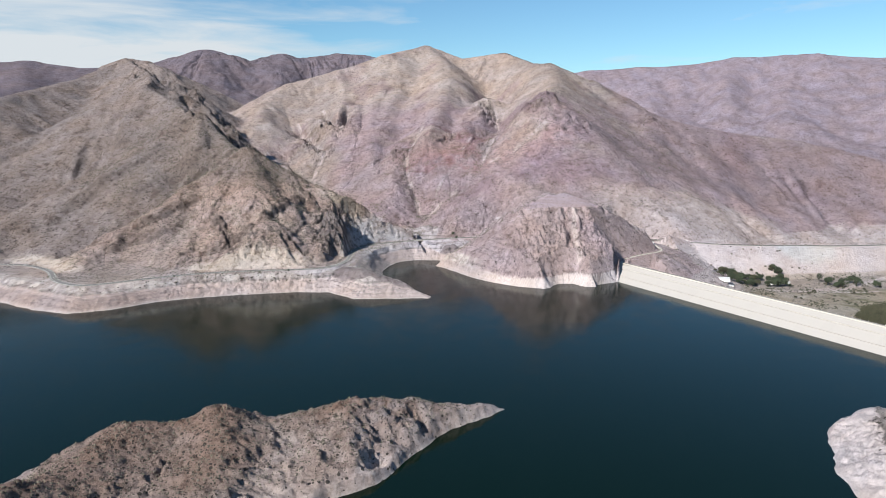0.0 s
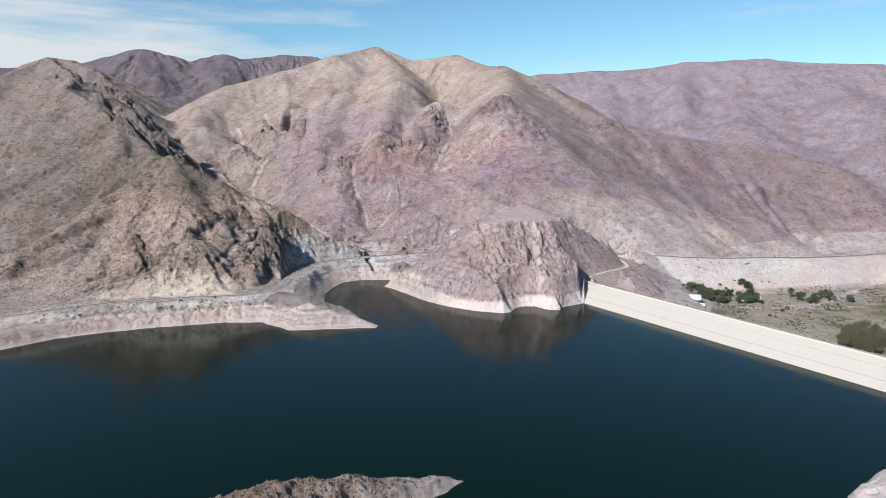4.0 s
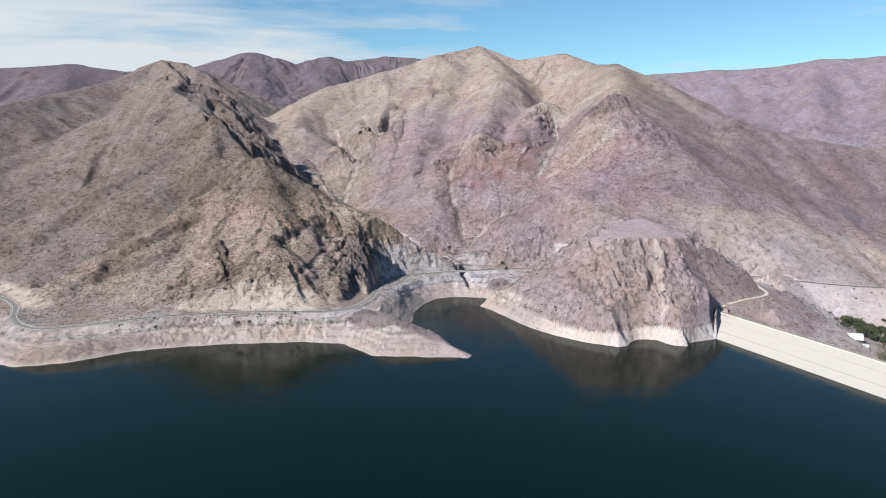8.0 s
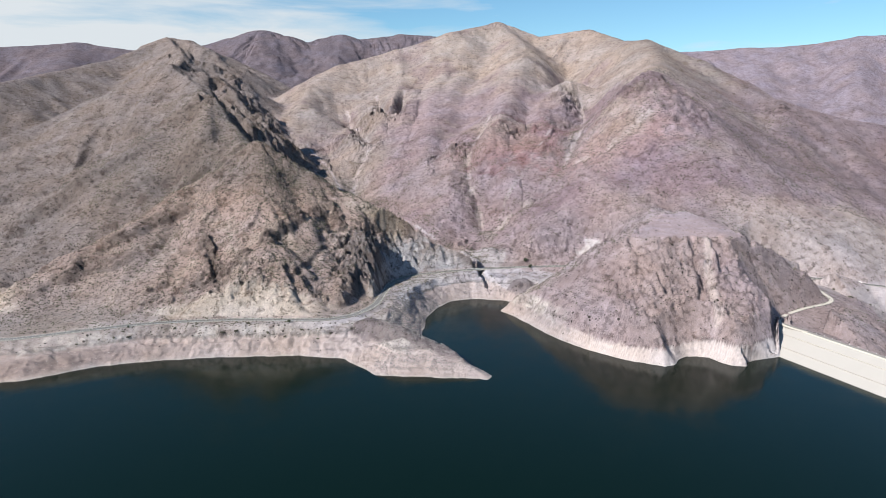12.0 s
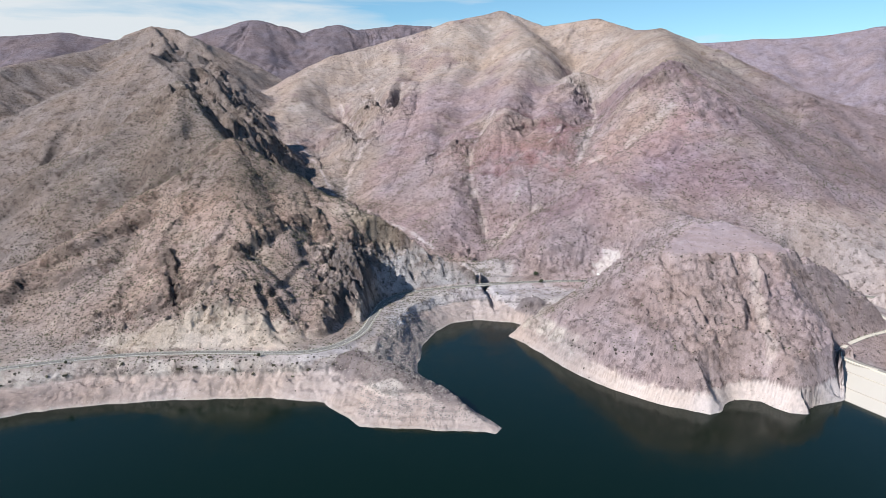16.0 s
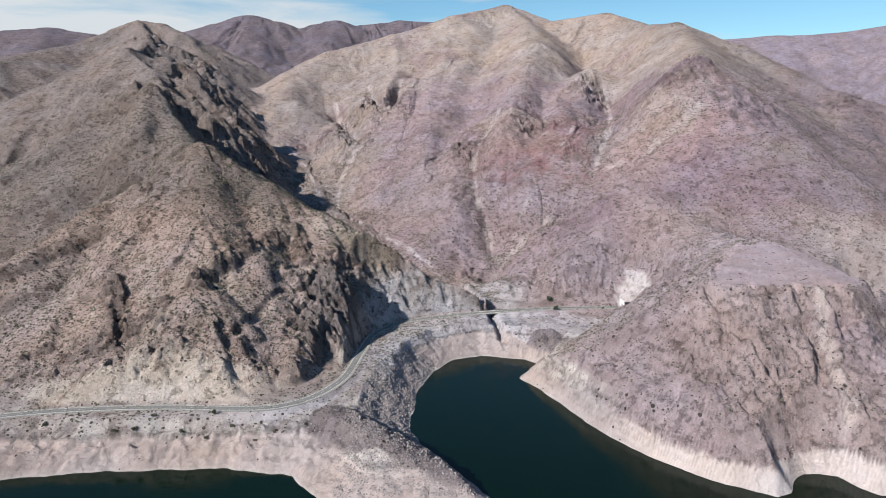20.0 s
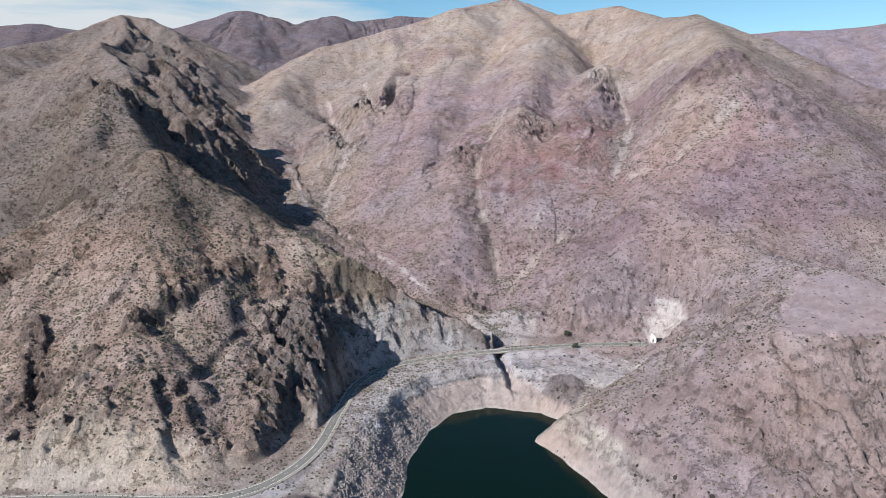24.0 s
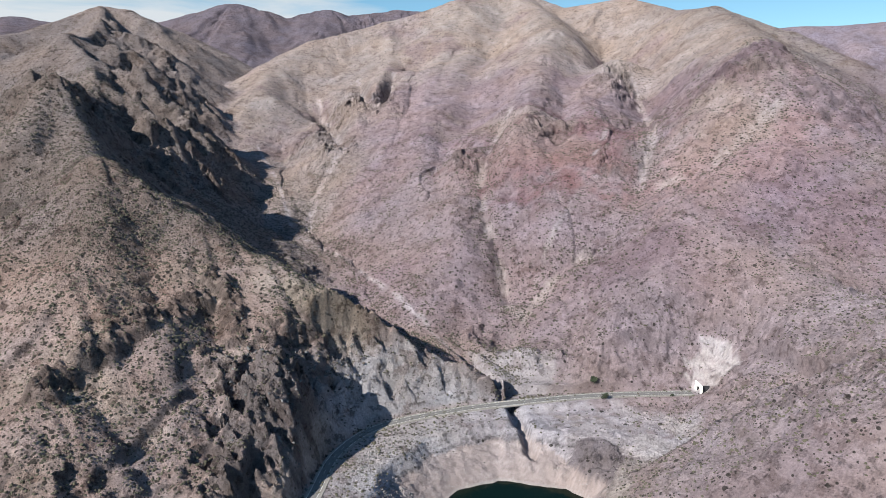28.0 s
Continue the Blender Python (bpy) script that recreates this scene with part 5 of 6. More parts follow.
def tube(bm, a, b, r1, r2, sides=8):
    """A tapered stick from a to b."""
    a, b = Vector(a), Vector(b)
    turn = (b - a).to_track_quat("Z", "Y").to_matrix().to_4x4()
    made = bmesh.ops.create_cone(bm, cap_ends=True, segments=sides, radius1=r1, radius2=r2, depth=(b - a).length)["verts"]
    bmesh.ops.transform(bm, matrix=Matrix.Translation((a + b) / 2) @ turn, verts=made)
    return made


def empty(name, m, label, category, group="", kind=""):
    ob = new(name)
    ob.matrix_world = m
    return tagged(ob, label, category, group, kind)


def smooth_line(line, gap):
    """A polyline rounded by Catmull-Rom and walked at even gaps."""
    pts = [Vector(p) for p in line]
    pts = [pts[0] * 2 - pts[1]] + pts + [pts[-1] * 2 - pts[-2]]
    out = []
    for a, b, c, d in zip(pts, pts[1:], pts[2:], pts[3:]):
        n = max(1, int((c - b).length / gap))
        for i in range(n):
            t = i / n
            out.append(0.5 * ((2 * b) + (c - a) * t + (2 * a - 5 * b + 4 * c - d) * t * t + (3 * b - a - 3 * c + d) * t ** 3))
    return out + [pts[-2]]


def ribbon(bm, line, left, right, lift, thick=0.25):
    """A strip with thickness along a line, from left to right of it."""
    rows = []
    for i, p in enumerate(line):
        way = line[min(i + 1, len(line) - 1)] - line[max(i - 1, 0)]
        n = Vector((-way.y, way.x, 0)).normalized()
        l, r = p + n * left, p + n * right
        rows.append([bm.verts.new((q.x, q.y, q.z + h)) for q, h in ((l, lift - thick), (l, lift), (r, lift), (r, lift - thick))])
    for a, b in zip(rows, rows[1:]):
        for i in range(3):
            bm.faces.new((a[i], a[i + 1], b[i + 1], b[i]))


# ---- the dam ----
CREST_O, CREST_Z, DAM_LEN = 46.0, 24.0, 484.0


def dam_point(a, o, z):
    return Vector((DAM_A[0] + 0.3982 * a + DAM_N[0] * o, DAM_A[1] - 0.9173 * a + DAM_N[1] * o, z))


dam = empty("dam", Matrix.Translation(dam_point(DAM_LEN / 2, 0, 0)), "long pale concrete-faced dam holding the reservoir", "dam")
base = Matrix.Translation(dam_point(DAM_LEN / 2, 0, 0)).inverted()


def dam_part(name, bm, mat, label="", parent=None):
    bmesh.ops.transform(bm, matrix=base, verts=bm.verts[:])
    return part(name, bm, mat, parent or dam, label)


bm = bmesh.new()
rows = [[bm.verts.new(dam_point(a, o, z)) for o, z in ((-24, -13.3), (CREST_O, CREST_Z - 0.6), (CREST_O + 11, CREST_Z - 0.6), (CREST_O + 112, -47))]
        for a in (-3, DAM_LEN + 10)]
for v, o in zip(rows[0], (-24, CREST_O, CREST_O + 11, 70)):
    v.co = dam_point(-5 - 0.96 * max(o, 0), o, v.co.z)
for i in range(3):
    bm.faces.new((rows[0][i], rows[1][i], rows[1][i + 1], rows[0][i + 1]))
for r in rows:
    bm.faces.new(r)
bmesh.ops.recalc_face_normals(bm, faces=bm.faces[:])
dam_part("embankment", bm, material("rockfill", (0.42, 0.38, 0.33), 0.95, 0, 0.25, 4.0, 0.6), "rockfill body behind the slabs")
# face slabs between three levels; joints a hand wide
LEVELS = [(-14.0, -7.3), (14.5, 7.54), (33.5, 17.42), (CREST_O, CREST_Z)]
SLABS = 32
step_a = (DAM_LEN + 8) / SLABS
slab_look = material("face_slab", (0.375, 0.352, 0.322), 0.9, 0, 0.02, 4.0, 0.12)
for lower, upper in zip(LEVELS, LEVELS[1:]):
    for i in range(SLABS):
        a0, a1 = -4 + i * step_a + 0.015, -4 + (i + 1) * step_a - 0.015
        bm = bmesh.new()
        lo, hi = 0.5, 0.49
        lean = 0.96 if i == 0 else 0.0
        corners = [(a0 - lean * max(lower[0], 0), lower, lo), (a1, lower, lo), (a1, upper, -hi), (a0 - lean * upper[0], upper, -hi)]
        face = [bm.verts.new(dam_point(a, o + g * 0.88 - 0.55, z + g * 0.47)) for a, (o, z), g in corners]
        back = [bm.verts.new(v.co + Vector((DAM_N[0] * 0.5, DAM_N[1] * 0.5, -0.9))) for v in face]
        bm.faces.new(face)
        for k in range(4):
            bm.faces.new((face[k - 1], face[k], back[k], back[k - 1]))
        bmesh.ops.recalc_face_normals(bm, faces=bm.faces[:])
        dam_part("slab", bm, slab_look)
bm = bmesh.new()
ribbon(bm, [dam_point(a, CREST_O + 5.6, CREST_Z) for a in range(-56, int(DAM_LEN) + 14, 8)], 4.2, -4.2, 0.0, 0.6)
dam_part("crest_road", bm, GRAVEL, "pale gravel crest road")
bm = bmesh.new()
ribbon(bm, [dam_point(a, CREST_O + 0.45, CREST_Z) for a in range(-52, int(DAM_LEN) + 14, 8)], 0.3, -0.3, 1.1, 1.7)
dam_part("parapet", bm, CONCRETE, "low concrete parapet")
for i in range(0, 44):
    a = 6 + i * 11.0
    bm = bmesh.new()
    tube(bm, dam_point(a, CREST_O + 9.4, CREST_Z - 0.1), dam_point(a, CREST_O + 9.4, CREST_Z + 1.3), 0.22, 0.16, 6)
    dam_part("bollard", bm, WHITE)
bm = bmesh.new()
ribbon(bm, [dam_point(a, 33.5, 17.42) for a in range(-4, int(DAM_LEN) + 6, 8)], 0.35, -0.35, 0.5, 0.5)
dam_part("water_stop", bm, CONCRETE, "grey joint strip along the face")
bm = bmesh.new()
corner = [(-16, -8.5), (CREST_O - 2, CREST_Z + 0.8), (CREST_O + 8, CREST_Z + 0.8), (CREST_O + 8, -10)]
rows = [[bm.verts.new(dam_point(a, o, z + (0.9 if i < 2 else 0))) for i, (o, z) in enumerate(corner)] for a in (-7.5, -4.4)]
for row in rows:
    for v, (o, z) in zip(row, corner):
        v.co += dam_point(-0.96 * max(o, 0), 0, 0) - dam_point(0, 0, 0)
for i in range(4):
    bm.faces.new((rows[0][i - 1], rows[1][i - 1], rows[1][i], rows[0][i]))
for r in rows:
    bm.faces.new(r)
bmesh.ops.recalc_face_normals(bm, faces=bm.faces[:])
dam_part("abutment_wall", bm, CONCRETE, "concrete wall against the cliff")

# ---- roads ----
ROAD_LINE, EAST_LINE, TRACK_LINE = smooth_line(ROAD, 4), smooth_line(ROAD_EAST, 6), smooth_line(TRACK, 4)


def road_of(name, line, half, label, mat=ASPHALT, lines=True, shoulder=1.6, near=2.6):
    bm = bmesh.new()
    ribbon(bm, line, half, -half, 0.1, 0.5)
    road = tagged(part(name, bm, mat), label, "road", "", "structure")
    for left, right in ((half + shoulder, half), (-half, -half - near)):
        bm = bmesh.new()
        ribbon(bm, line, left, right, 0.06, 0.6)
        part("shoulder", bm, GRAVEL, road, "pale gravel shoulder")
    if lines:
        for off in (half - 0.35, -half + 0.35):
            bm = bmesh.new()
            ribbon(bm, line, off + 0.14, off - 0.14, 0.112, 0.012)
            part("edge_line", bm, PAINT_LINE, road, "white edge line")
        bm = bmesh.new()
        for i in range(0, len(line) - 2, 3):
            ribbon(bm, line[i:i + 2], 0.09, -0.09, 0.112, 0.012)
        part("centre_line", bm, PAINT_LINE, road, "broken white centre line")
    return road


road_of("road", ROAD_LINE, 3.9, "grey two-lane asphalt road along the bank")
road_of("road_east", EAST_LINE, 3.9, "grey asphalt road above the valley")
TRACK_LOOK = material("dirt_track", (0.50, 0.455, 0.39), 0.95, 0, 0.15, 2.0, 0.5)
road_of("dirt_track", TRACK_LINE, 2.6, "pale dirt track to the dam crest", TRACK_LOOK, False, 0.8, 0.8)


def guard_rail(line, off, label):
    rail = empty("guard_rail", Matrix.Translation(line[0]), label, "guard rail", "road guard rails")
    shift = Matrix.Translation(line[0]).inverted()
    bm = bmesh.new()
    for lift, deep in ((0.80, 0.14), (0.62, 0.10)):
        ribbon(bm, line, off + 0.05, off - 0.03, lift, deep)
    bmesh.ops.transform(bm, matrix=shift, verts=bm.verts[:])
    part("beam", bm, STEEL, rail, "galvanised steel beam")
    bm = bmesh.new()
    box(bm, Matrix(), 0.12, 0.16, 0.85)
    first = part("post", bm, STEEL, rail)
    for i, p in enumerate(line[1::1]):
        way = line[min(i + 2, len(line) - 1)] - p
        n = Vector((-way.y, way.x, 0)).normalized() if way.length else Vector((0, 1, 0))
        ob = first if i == 0 else new("post", first.data)
        ob.parent = rail
        ob.matrix_basis = shift @ Matrix.Translation(p + n * (off - 0.14))
    return rail


guard_rail(ROAD_LINE[185:265], -5.6, "grey steel guard rail beside the road bend")
guard_rail(ROAD_LINE[100:160], -5.6, "grey steel guard rail on the bank road")


# ---- bridge over the gulch ----
def bridge():
    at = Vector((62, 1511.6, 32))
    m = Matrix.Translation(at) @ Matrix.Rotation(radians(14), 4, "Z")
    b = empty("bridge", m, "short concrete road bridge over a dark gulch", "bridge")
    for name, size, z, y, look_of in (("deck", (26, 10.4, 0.7), -0.85, 0, CONCRETE), ("kerb", (26, 0.4, 0.5), -0.15, 5.0, CONCRETE), ("kerb", (26, 0.4, 0.5), -0.15, -5.0, CONCRETE),
                                      ("girder", (24, 0.6, 1.1), -1.95, 3.4, CONCRETE), ("girder", (24, 0.6, 1.1), -1.95, 0, CONCRETE), ("girder", (24, 0.6, 1.1), -1.95, -3.4, CONCRETE)):
        bm = bmesh.new()
        box(bm, Matrix.Translation((0, y, z)), *size, 0.05)
        part(name, bm, look_of, b)
    for x in (-11.4, 11.4):
        bm = bmesh.new()
        box(bm, Matrix.Translation((x, 0, -9.0)), 1.6, 10.6, 7.4, 0.08)
        part("abutment", bm, CONCRETE, b, "grey concrete abutment")
    for y in (5.1, -5.1):
        bm = bmesh.new()
        box(bm, Matrix.Translation((0, y, 0.95)), 26, 0.1, 0.12)
        box(bm, Matrix.Translation((0, y, 0.6)), 26, 0.08, 0.08)
        part("railing", bm, STEEL, b, "steel bridge railing")
        for x in range(-12, 13, 3):
            bm = bmesh.new()
            box(bm, Matrix.Translation((x, y, 0.3)), 0.12, 0.12, 0.75)
            part("rail_post", bm, STEEL, b)


bridge()


# ---- tunnel mouths ----
def portal(m, label):
    p = empty("tunnel_portal", m, label, "tunnel portal", "tunnel mouths")
    bm = bmesh.new()
    arch = [(math.cos(a) * 4.6, math.sin(a) * 4.6 + 2.0) for a in [math.pi * i / 14 for i in range(15)]]
    arch = [(4.6, 0)] + arch + [(-4.6, 0)]
    outer = [(7.5, 0), (7.5, 7.4)] + [(7.5 - 15 * i / 12, 9.6) for i in range(1, 12)] + [(-7.5, 9.6), (-7.5, 7.4), (-7.5, 0), (-7.5, 0)][:4]
    outer = outer[:len(arch)]
    rings = []
    for y in (-0.7, 0.7):
        rings.append(([bm.verts.new((x, y, z)) for x, z in arch], [bm.verts.new((x, y, z)) for x, z in outer]))
    for i in range(len(arch) - 1):
        for inner, out in rings:
            bm.faces.new((inner[i], inner[i + 1], out[i + 1], out[i]))
        bm.faces.new((rings[0][0][i], rings[0][0][i + 1], rings[1][0][i + 1], rings[1][0][i]))
        bm.faces.new((rings[0][1][i], rings[0][1][i + 1], rings[1][1][i + 1], rings[1][1][i]))
    bmesh.ops.remove_doubles(bm, verts=bm.verts[:], dist=0.001)
    bmesh.ops.recalc_face_normals(bm, faces=bm.faces[:])
    part("headwall", bm, WHITE, p, "white painted headwall")
    # the darkness inside is put into a near-black lining and end
    bm = bmesh.new()
    rings = [[bm.verts.new((x * 0.99, y, z * 0.99)) for x, z in arch] for y in (0.6, 18)]
    for i in range(len(arch) - 1):
        bm.faces.new((rings[0][i], rings[0][i + 1], rings[1][i + 1], rings[1][i]))
    bm.faces.new(rings[1])
    part("bore", bm, DARK, p, "dark tunnel bore")


portal(Matrix.Translation((246, 1537, 31.9)) @ Matrix.Rotation(radians(-88), 4, "Z"), "white tunnel headwall with a dark round mouth")
portal(Matrix.Translation((556, 1502, 27.0)) @ Matrix.Rotation(radians(74), 4, "Z"), "white tunnel headwall at the valley road")

# ---- scrub, cacti and loose stones ----
rng = np.random.default_rng(7)


def scatter(count, x0, x1, y0, y1, keep):
    x, y = rng.uniform(x0, x1, count), rng.uniform(y0, y1, count)
    m = keep(x, y, rng.uniform(0, 1, count))
    return x[m], y[m]


def clumps(name, x, y, size, tall, mat, label, category, sides=5, rag=0.35, sink=0.2):
    """Many low clumps as one object: ragged squat domes."""
    n = len(x)
    z = ground_z(x, y)
    r = size * rng.uniform(0.55, 1.35, n)
    h = r * tall * rng.uniform(0.7, 1.3, n)
    ring = []
    turn = rng.uniform(0, 6.28, n)
    for level, (wide, up) in enumerate(((0.8, 0.0), (1.0, 0.45))):
        for k in range(sides):
            a = turn + 6.2832 * (k + 0.5 * level) / sides
            rr = r * wide * (1 + rag * rng.uniform(-1, 1, n))
            ring.append(np.stack([x + rr * np.cos(a), y + rr * np.sin(a), z - sink * h + h * up * (1 + 0.4 * rng.uniform(-1, 1, n))], -1))
    ring.append(np.stack([x + r * 0.3 * rng.uniform(-1, 1, n), y + r * 0.3 * rng.uniform(-1, 1, n), z + h * 0.9], -1))
    verts = np.stack(ring, 1).reshape(-1, 3)
    tris = []
    for k in range(sides):
        j = (k + 1) % sides
        tris += [(k, j, sides + k), (j, sides + j, sides + k), (sides + k, sides + j, 2 * sides)]
    faces = (np.arange(n)[:, None, None] * (2 * sides + 1) + np.array(tris)[None]).reshape(-1, 3)
    return tagged(new(name, fill_mesh(name, verts, faces, mat, False)), label, category, "", "stuff")


def wild(x, y, chance):
    z = ground_z(x, y)
    patchy = 0.55 + 0.6 * fractal(x, y, 60, 3, 301)
    return (z > 25) & (chance < of_sheet(GCOVER, x, y) * patchy * 1.15) & (of_sheet(GGRIT, x, y) > 0.3)


SCRUB_FAR = material("far_scrub", (0.10, 0.088, 0.066), 0.95, 0, 0.35, 1.5, 0.6)
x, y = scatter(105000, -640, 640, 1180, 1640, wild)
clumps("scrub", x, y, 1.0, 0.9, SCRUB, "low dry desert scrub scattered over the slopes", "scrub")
x, y = scatter(80000, -760, 900, 1640, 2200, wild)
clumps("scrub", x, y, 1.5, 0.8, SCRUB_FAR, "low grey-green scrub on the mountain slopes", "scrub", 4)
x, y = scatter(9000, -430, 90, 380, 650, lambda x, y, c: (ground_z(x, y) > 13) & (c < 0.75))
clumps("scrub", x, y, 0.85, 0.8, SCRUB_FAR, "low dry scrub on the peninsula", "scrub")

x, y = scatter(16000, 640, 1300, 900, 1330, lambda x, y, c: (ground_z(x, y) < -36) & (c < 0.75 * step(fractal(x, y, 70, 4, 331, 0.6), -0.05, 0.3)))
clumps("scrub", x, y, 1.7, 0.8, LEAF_DRY, "dusty olive scrub on the valley floor", "scrub")


def cacti(x, y):
    n = len(x)
    z = ground_z(x, y)
    h = rng.uniform(0.9, 2.3, n)
    ring = []
    for wide, up in ((0.15, -0.1), (0.17, 0.6), (0.08, 1.0)):
        for k in range(4):
            a = 1.5708 * k + 0.4
            ring.append(np.stack([x + wide * math.cos(a) * (0.7 + 0.3 * h), y + wide * math.sin(a) * (0.7 + 0.3 * h), z + h * up], -1))
    verts = np.stack(ring, 1).reshape(-1, 3)
    quads = []
    for level in (0, 4):
        quads += [(level + k, level + (k + 1) % 4, level + 4 + (k + 1) % 4, level + 4 + k) for k in range(4)]
    quads.append((8, 9, 10, 11))
    faces = (np.arange(n)[:, None, None] * 12 + np.array(quads)[None]).reshape(-1, 4)
    look_of = material("cactus_skin", (0.17, 0.165, 0.11), 0.8, 0, 0.3, 0.5, 0.4)
    tagged(new("cacti", fill_mesh("cacti", verts, faces, look_of, False)), "clusters of tall columnar cacti on the crests", "cactus", "", "stuff")


x, y = scatter(3800, -420, 60, 400, 640, lambda x, y, c: (ground_z(x, y) > 14) & (c < 0.25 + 0.7 * step(of_sheet(GCREST, x, y), 22, 4)))
x2, y2 = scatter(9000, -560, 200, 1240, 1800, lambda x, y, c: (ground_z(x, y) > 36) & (c < 0.18 + 0.5 * step(of_sheet(GCREST, x, y), 25, 5)))
cacti(np.concatenate([x, x2]), np.concatenate([y, y2]))

# stones on the bleached banks, rubble under the road bend, blocks at the cliff's foot
x, y = scatter(15000, -560, 440, 1085, 1440, lambda x, y, c: (ground_z(x, y) > 0.4) & (ground_z(x, y) < 25) & (c < 0.5 + 0.5 * fractal(x, y, 35, 2, 311)))
clumps("stones", x, y, 0.75, 0.8, STONE_BANK, "pale loose stones on the bleached bank", "stones", 4, 0.4)
x, y = scatter(5200, -75, -5, 1215, 1400, lambda x, y, c: (ground_z(x, y) > 1) & (ground_z(x, y) < 31) & (c < 0.65 + 0.6 * fractal(x, y, 28, 2, 313)))
clumps("rubble", x, y, 1.0, 0.9, STONE_DARK, "dark angular rubble below the road bend", "rubble", 4, 0.4)
x, y = scatter(3600, -85, 45, 1110, 1225, lambda x, y, c: (ground_z(x, y) > 5) & (c < 0.6))
clumps("rubble", x, y, 0.9, 0.9, STONE_DARK, "dark broken rock on the spit", "rubble", 4, 0.4)
x, y = scatter(5000, -430, 100, 400, 650, lambda x, y, c: (ground_z(x, y) > 0.3) & (ground_z(x, y) < 8) & (c < 0.3))
clumps("stones", x, y, 0.6, 0.8, STONE_BANK, "loose stones on the peninsula", "stones", 4, 0.4)


# outcrops: broken blocks standing out of the slopes
def outcrop(count, x0, x1, y0, y1, size, mat, label, tall=0.75, least=0.45, dense=0.6):
    x, y = scatter(count, x0, x1, y0, y1, lambda x, y, c: (ground_z(x, y) > 30) & (of_sheet(GCRAG, x, y) > least)
                   & (c < dense * step(fractal(x, y, 34, 3, 317, 0.6), -0.1, 0.35)))
    clumps("outcrop", x, y, size, tall, mat, label, "rock outcrop", 5, 0.45, 0.35)


ROCK_BROWN = material("brown_rock", (0.13, 0.11, 0.09), 0.95, 0, 0.4, 3.0, 0.9, 2.0)
ROCK_GREY = material("grey_rock", (0.14, 0.137, 0.132), 0.95, 0, 0.4, 3.0, 0.9, 2.0)
ROCK_MAUVE = material("mauve_rock", (0.15, 0.12, 0.115), 0.95, 0, 0.4, 3.0, 0.9, 2.0)
outcrop(9000, -640, 0, 1240, 1620, 1.2, ROCK_BROWN, "broken brown rock standing out of the hill")
outcrop(3000, -200, 20, 1330, 1530, 1.2, ROCK_GREY, "grey broken rock above the road bend", 0.9)
outcrop(2500, 190, 480, 1180, 1320, 1.0, ROCK_MAUVE, "mauve rock blocks on the cliff face", 0.9)
outcrop(6000, -1100, -420, 1780, 3000, 2.6, ROCK_BROWN, "dark crags along the canyon ridge", 0.9, 0.3)
outcrop(11000, -300, 800, 1650, 2400, 1.7, ROCK_MAUVE, "reddish rock outcrops on the mountain", 0.8, 0.5)
x, y = scatter(2600, -430, 70, 400, 640, lambda x, y, c: (ground_z(x, y) > 6) & (c < step(fractal(x, y, 30, 3, 319, 0.6), -0.2, 0.4)))
clumps("outcrop", x, y, 1.0, 0.9, ROCK_BROWN, "broken brown rock on the peninsula", "rock outcrop", 5, 0.45, 0.35)


# ---- bushes that stand alone ----
def leaf_cloud(bm, centre, radius, flat, count, leaf, r):
    """Small tilted leaf clumps round a centre, thinner at the rim."""
    for _ in range(count):
        d = Vector((r.gauss(0, 1), r.gauss(0, 1), r.gauss(0, 0.8))).normalized() * radius * r.uniform(0.35, 1.0) ** 0.6
        c = Vector(centre) + Vector((d.x, d.y, d.z * flat))
        u = Vector((r.gauss(0, 1), r.gauss(0, 1), r.gauss(0, 0.6))).normalized()
        v = u.orthogonal().normalized()
        w = u.cross(v)
        s = leaf * r.uniform(0.6, 1.5)
        a = [bm.verts.new(c + (v * math.cos(k) + w * math.sin(k)) * s * r.uniform(0.7, 1.2) + u * s * 0.3 * r.uniform(-1, 1)) for k in (0, 1.57, 3.14, 4.71)]
        tip = bm.verts.new(c + u * s * 0.7)
        for i in range(4):
            bm.faces.new((a[i - 1], a[i], tip))
        bm.faces.new(a)


def bush(radius, tall, mat, seed, label, group):
    r = random.Random(seed)
    b = empty("bush", Matrix(), label, "bush", group)
    bm = bmesh.new()
    for i in range(5):
        a = i * 1.26 + r.uniform(-0.3, 0.3)
        tube(bm, (0, 0, -0.3), (math.cos(a) * radius * 0.5, math.sin(a) * radius * 0.5, tall * 0.55), 0.09, 0.03, 5)
    part("stem", bm, BARK, b)
    bm = bmesh.new()
    for i in range(4):
        c = (r.uniform(-0.4, 0.4) * radius, r.uniform(-0.4, 0.4) * radius, tall * r.uniform(0.4, 0.65))
        leaf_cloud(bm, c, radius * r.uniform(0.5, 0.75), tall / radius * 0.6, 34, radius * 0.2, r)
    part("crown", bm, mat, b, "dense dark leaves")
    return b


def stand(ob, x, y, turn=0.0, size=1.0, first=False):
    m = Matrix.Translation((x, y, float(ground_z(x, y)))) @ Matrix.Rotation(turn, 4, "Z") @ Matrix.Diagonal((size, size, size, 1))
    if first:
        ob.matrix_basis = m
        return ob
    made = copy_thing(ob, m)
    made.scale = (size,) * 3
    return made


